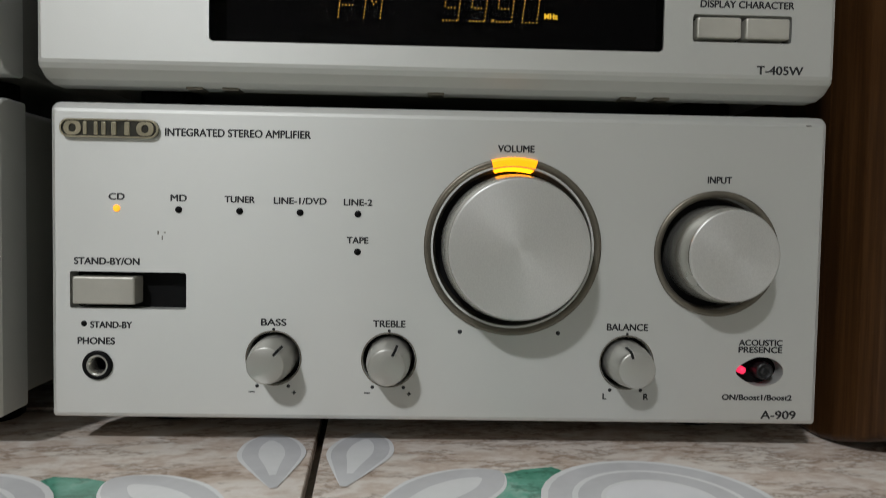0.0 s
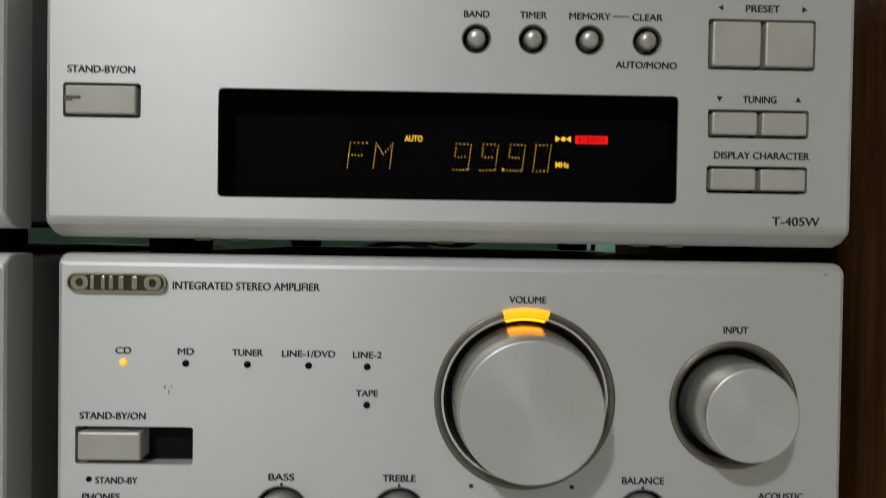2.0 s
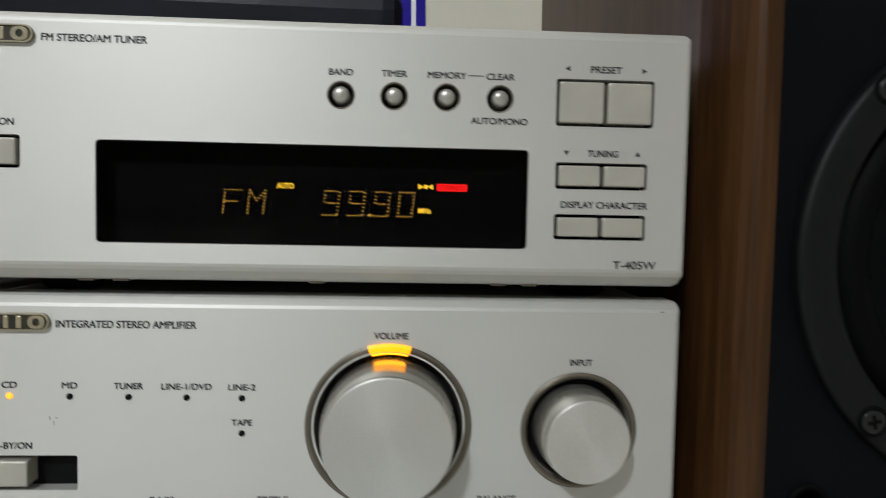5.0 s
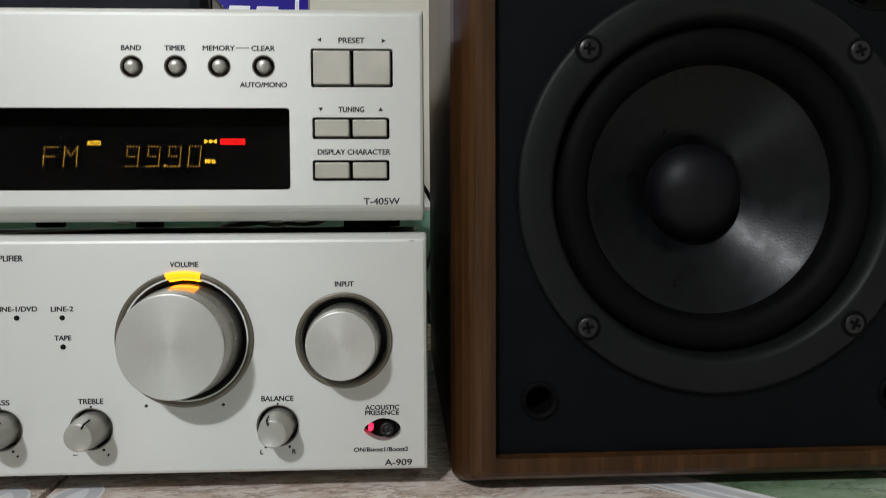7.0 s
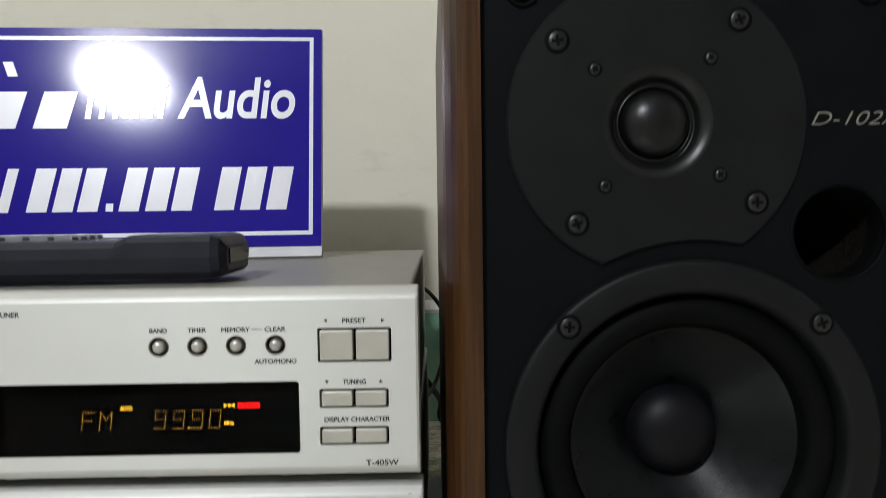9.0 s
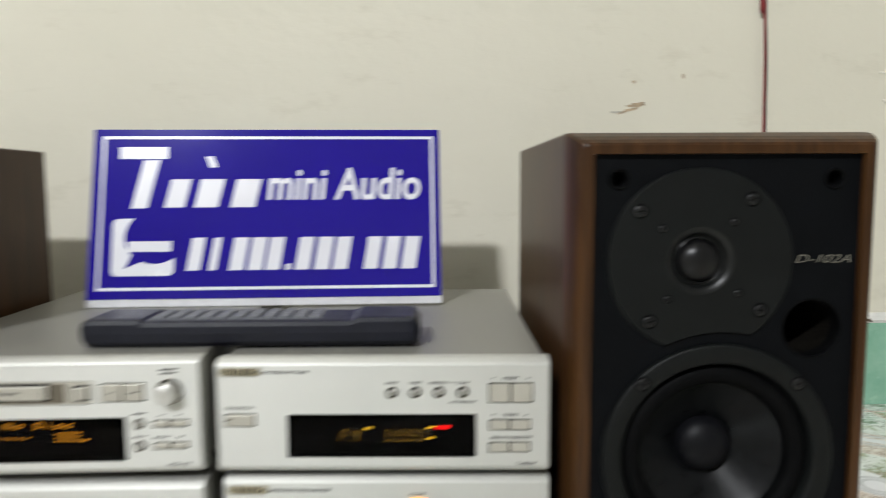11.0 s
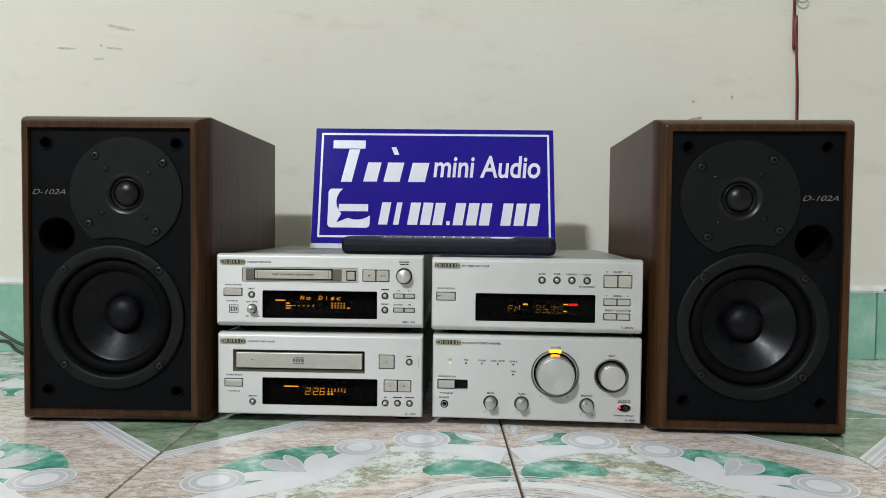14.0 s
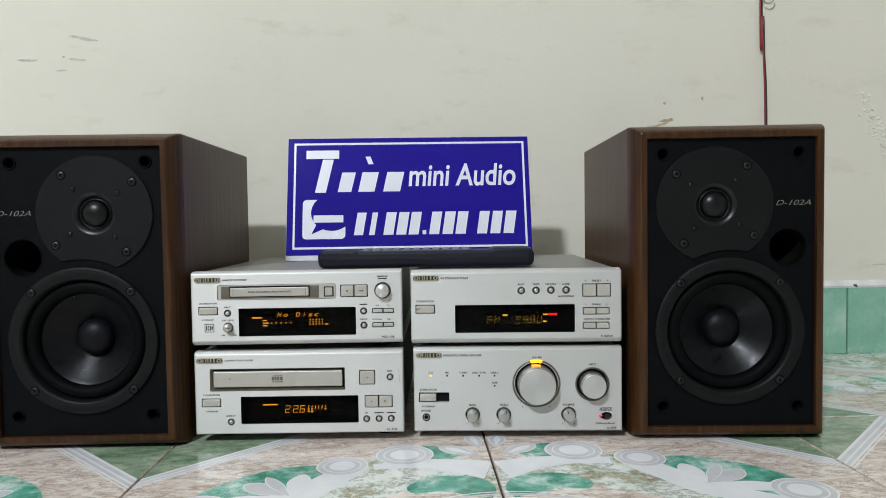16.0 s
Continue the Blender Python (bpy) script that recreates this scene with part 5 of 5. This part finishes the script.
def petal(u0, v0, u1, v1, w):
    d = lambda k: (u0 + (u1 - u0) * k, v0 + (v1 - v0) * k)
    return ribbon([(*d(0), 1.5), (*d(0.25), w * 0.55), (*d(0.55), w), (*d(0.8), w * 0.85), (*d(0.95), w * 0.4), (*d(1.0), 1.0)])


def disc(u, v, r, sq=1.0):
    return [(u + r * math.cos(2 * math.pi * k / 36), v + r * sq * math.sin(2 * math.pi * k / 36)) for k in range(36)]


def smooth_loop(pts):
    out = []
    n = len(pts)
    for i in range(n):
        p0, p1, p2, p3 = (pts[(i + k - 1) % n] for k in range(4))
        for k in range(4):
            s = k / 4
            out.append(tuple(0.5 * (2 * b + (c - a) * s + (2 * a - 5 * b + 4 * c - d) * s * s + (3 * b - a - 3 * c + d) * s ** 3) for a, b, c, d in zip(p0, p1, p2, p3)))
    return out


TILE_MATS = [M_TILE, M_TGREEN, M_TMIX, M_TWHITE, M_TGREY, M_TLINE, M_TOVAL, M_TOLIVE]


def decor():
    """The printed ornament of one tile: (layer, material index, outline in millimetres)."""
    out = []
    out.append((1, 2, smooth_loop([(4, 112), (40, 96), (90, 92), (140, 110), (186, 158), (196, 205), (168, 232), (120, 226), (70, 196), (30, 190), (4, 196)])))
    out.append((2, 1, smooth_loop([(4, 172), (10, 152), (24, 142), (46, 139), (62, 144), (76, 162), (70, 176), (50, 173), (32, 180), (12, 192)])))
    out.append((2, 1, smooth_loop([(140, 114), (165, 106), (196, 114), (226, 138), (247, 170), (256, 200), (236, 214), (200, 202), (172, 180), (150, 150)])))
    out.append((2, 0, smooth_loop([(4, 200), (20, 186), (46, 178), (68, 179), (79, 170), (92, 182), (118, 194), (140, 218), (146, 246), (128, 264), (60, 258), (4, 262)])))
    for a, b, m in ((128, 126.5, 5), (124, 121, 4), (120, 119, 5), (116, 104, 3), (102, 101, 5), (98, 94, 4), (91, 90, 5)):
        arc = [(r * math.sin(x), 305 - r * math.cos(x)) for r, rng in ((a, range(0, 25)), (b, range(24, -1, -1))) for x in [math.radians(1 + 88 * k / 24) for k in rng]]
        out.append((3, m, arc))
    out.append((2.8, 2, [(2, 303)] + [(88 * math.sin(x), 305 - 88 * math.cos(x)) for x in [math.radians(1 + 88 * k / 24) for k in range(25)]]))
    sw1, sw2 = [(2, 130, 40), (30, 117, 30), (66, 109, 19), (106, 114, 11)], [(128, 122, 26), (146, 150, 27), (166, 182, 27), (206, 212, 23), (252, 242, 12)]
    out.append((3, 5, ribbon([(u, v, w + 3) for u, v, w in sw1])))
    out.append((4, 3, ribbon(sw1)))
    out.append((3, 5, ribbon([(u, v, w + 3) for u, v, w in sw2])))
    out.append((4, 3, ribbon(sw2)))
    for k, (a, b, w) in enumerate(((165, 127, 17), (211, 146, 20), (231, 187, 18), (196, 132, 10))):
        out.append((5 + 0.2 * k, 5, petal(169, 174, a, b, w + 2)))
        out.append((5.1 + 0.2 * k, 4 if k % 2 else 3, petal(170, 173, a - 1, b + 1, w)))
    for a, b, c, d, w in ((10, 92, 46, 62, 19), (8, 70, 14, 30, 15)):
        out.append((3.2, 5, petal(a, b, c, d, w + 2.5)))
        out.append((3.4, 4, petal(a, b, c, d, w)))
        out.append((3.6, 5, petal(a + (c - a) * 0.2, b + (d - b) * 0.2, a + (c - a) * 0.85, b + (d - b) * 0.85, w * 0.45)))
    out.append((2.4, 1, smooth_loop([(24, 80), (60, 60), (64, 92), (40, 98)])))
    for u, v, r in ((79, 84, 27), (134, 109, 23), (238, 193, 25), (196, 262, 22)):
        for k, (q, m) in enumerate(((1.0, 5), (0.94, 4), (0.74, 5), (0.69, 4), (0.50, 5), (0.46, 6))):
            out.append((7 + k * 0.3, m, disc(u, v, r * q)))
    out.append((1.5, 7, [(179, 1.2), (303.8, 1.2), (303.8, 126)]))
    for a, b, m in ((127, 131, 5), (131, 137, 4), (137, 140, 5), (140, 145, 4), (145, 148, 5), (150, 152, 5)):
        out.append((2.2, m, [(305 - a, 1.2), (305 - b, 1.2), (303.8, b - 1.2), (303.8, a - 1.2)]))
    return out


DECOR = sorted(decor(), key=lambda d: d[0])


def tile_mesh(fx, fy):
    bm = bmesh.new()
    g, b = 0.0011, 0.0006
    R = lambda i: [(g + i, -g - i), (T - g - i, -g - i), (T - g - i, -T + g + i), (g + i, -T + g + i)]
    loft([[(x, y, z) for x, y in R(i)] for i, z in ((0, -0.0045), (0, -0.0006), (b * 0.4, -0.0001), (b, 0.0))], False, True, bm)
    for rank, (layer, m, loop) in enumerate(DECOR):
        loop = [(min(max(u, 1.6), 303.4), min(max(v, 1.6), 303.4)) for u, v in loop]
        f = bm.faces.new([bm.verts.new(((T - u / 1000) if fx else u / 1000, (-T + v / 1000) if fy else -v / 1000, 0.00005 + rank * 0.000008)) for u, v in loop])
        f.normal_update()
        if f.normal.z < 0:
            f.normal_flip()
        f.material_index = m
    return mesh_of("tile", bm, TILE_MATS)


TILES = {(fx, fy): tile_mesh(fx, fy) for fx in (0, 1) for fy in (0, 1)}
for i in range(-10, 10):
    for j in range(-2, 17):
        x = JOINT_X + T * i
        if x + T > 3.1 or x < -3.3:
            continue
        ob = new("tile", TILES[(i % 2, j % 2)])
        ob.parent = floor
        ob.location = (x, JOINT_Y - T * j, 0)

bm = bmesh.new()
g = 0.0012
loft([[(x, y, z) for x, z in rrect(g + i, FLOOR_Z + i, 0.3 - g - i, 0.0995 - i, 0.001, 2)] for i, y in ((0, -0.0005), (0, -0.0072), (0.0006, -0.0082))], False, True, bm)
SKIRT_MESH = mesh_of("tile", bm, M_SKIRT)
for k in range(-13, 8):
    x = 0.6775 + 0.3 * k
    if x < -3.3 or x + 0.3 > 3.1:
        continue
    ob = new("tile", SKIRT_MESH)
    ob.parent = skirting
    ob.location = (x, WALL_Y, 0)
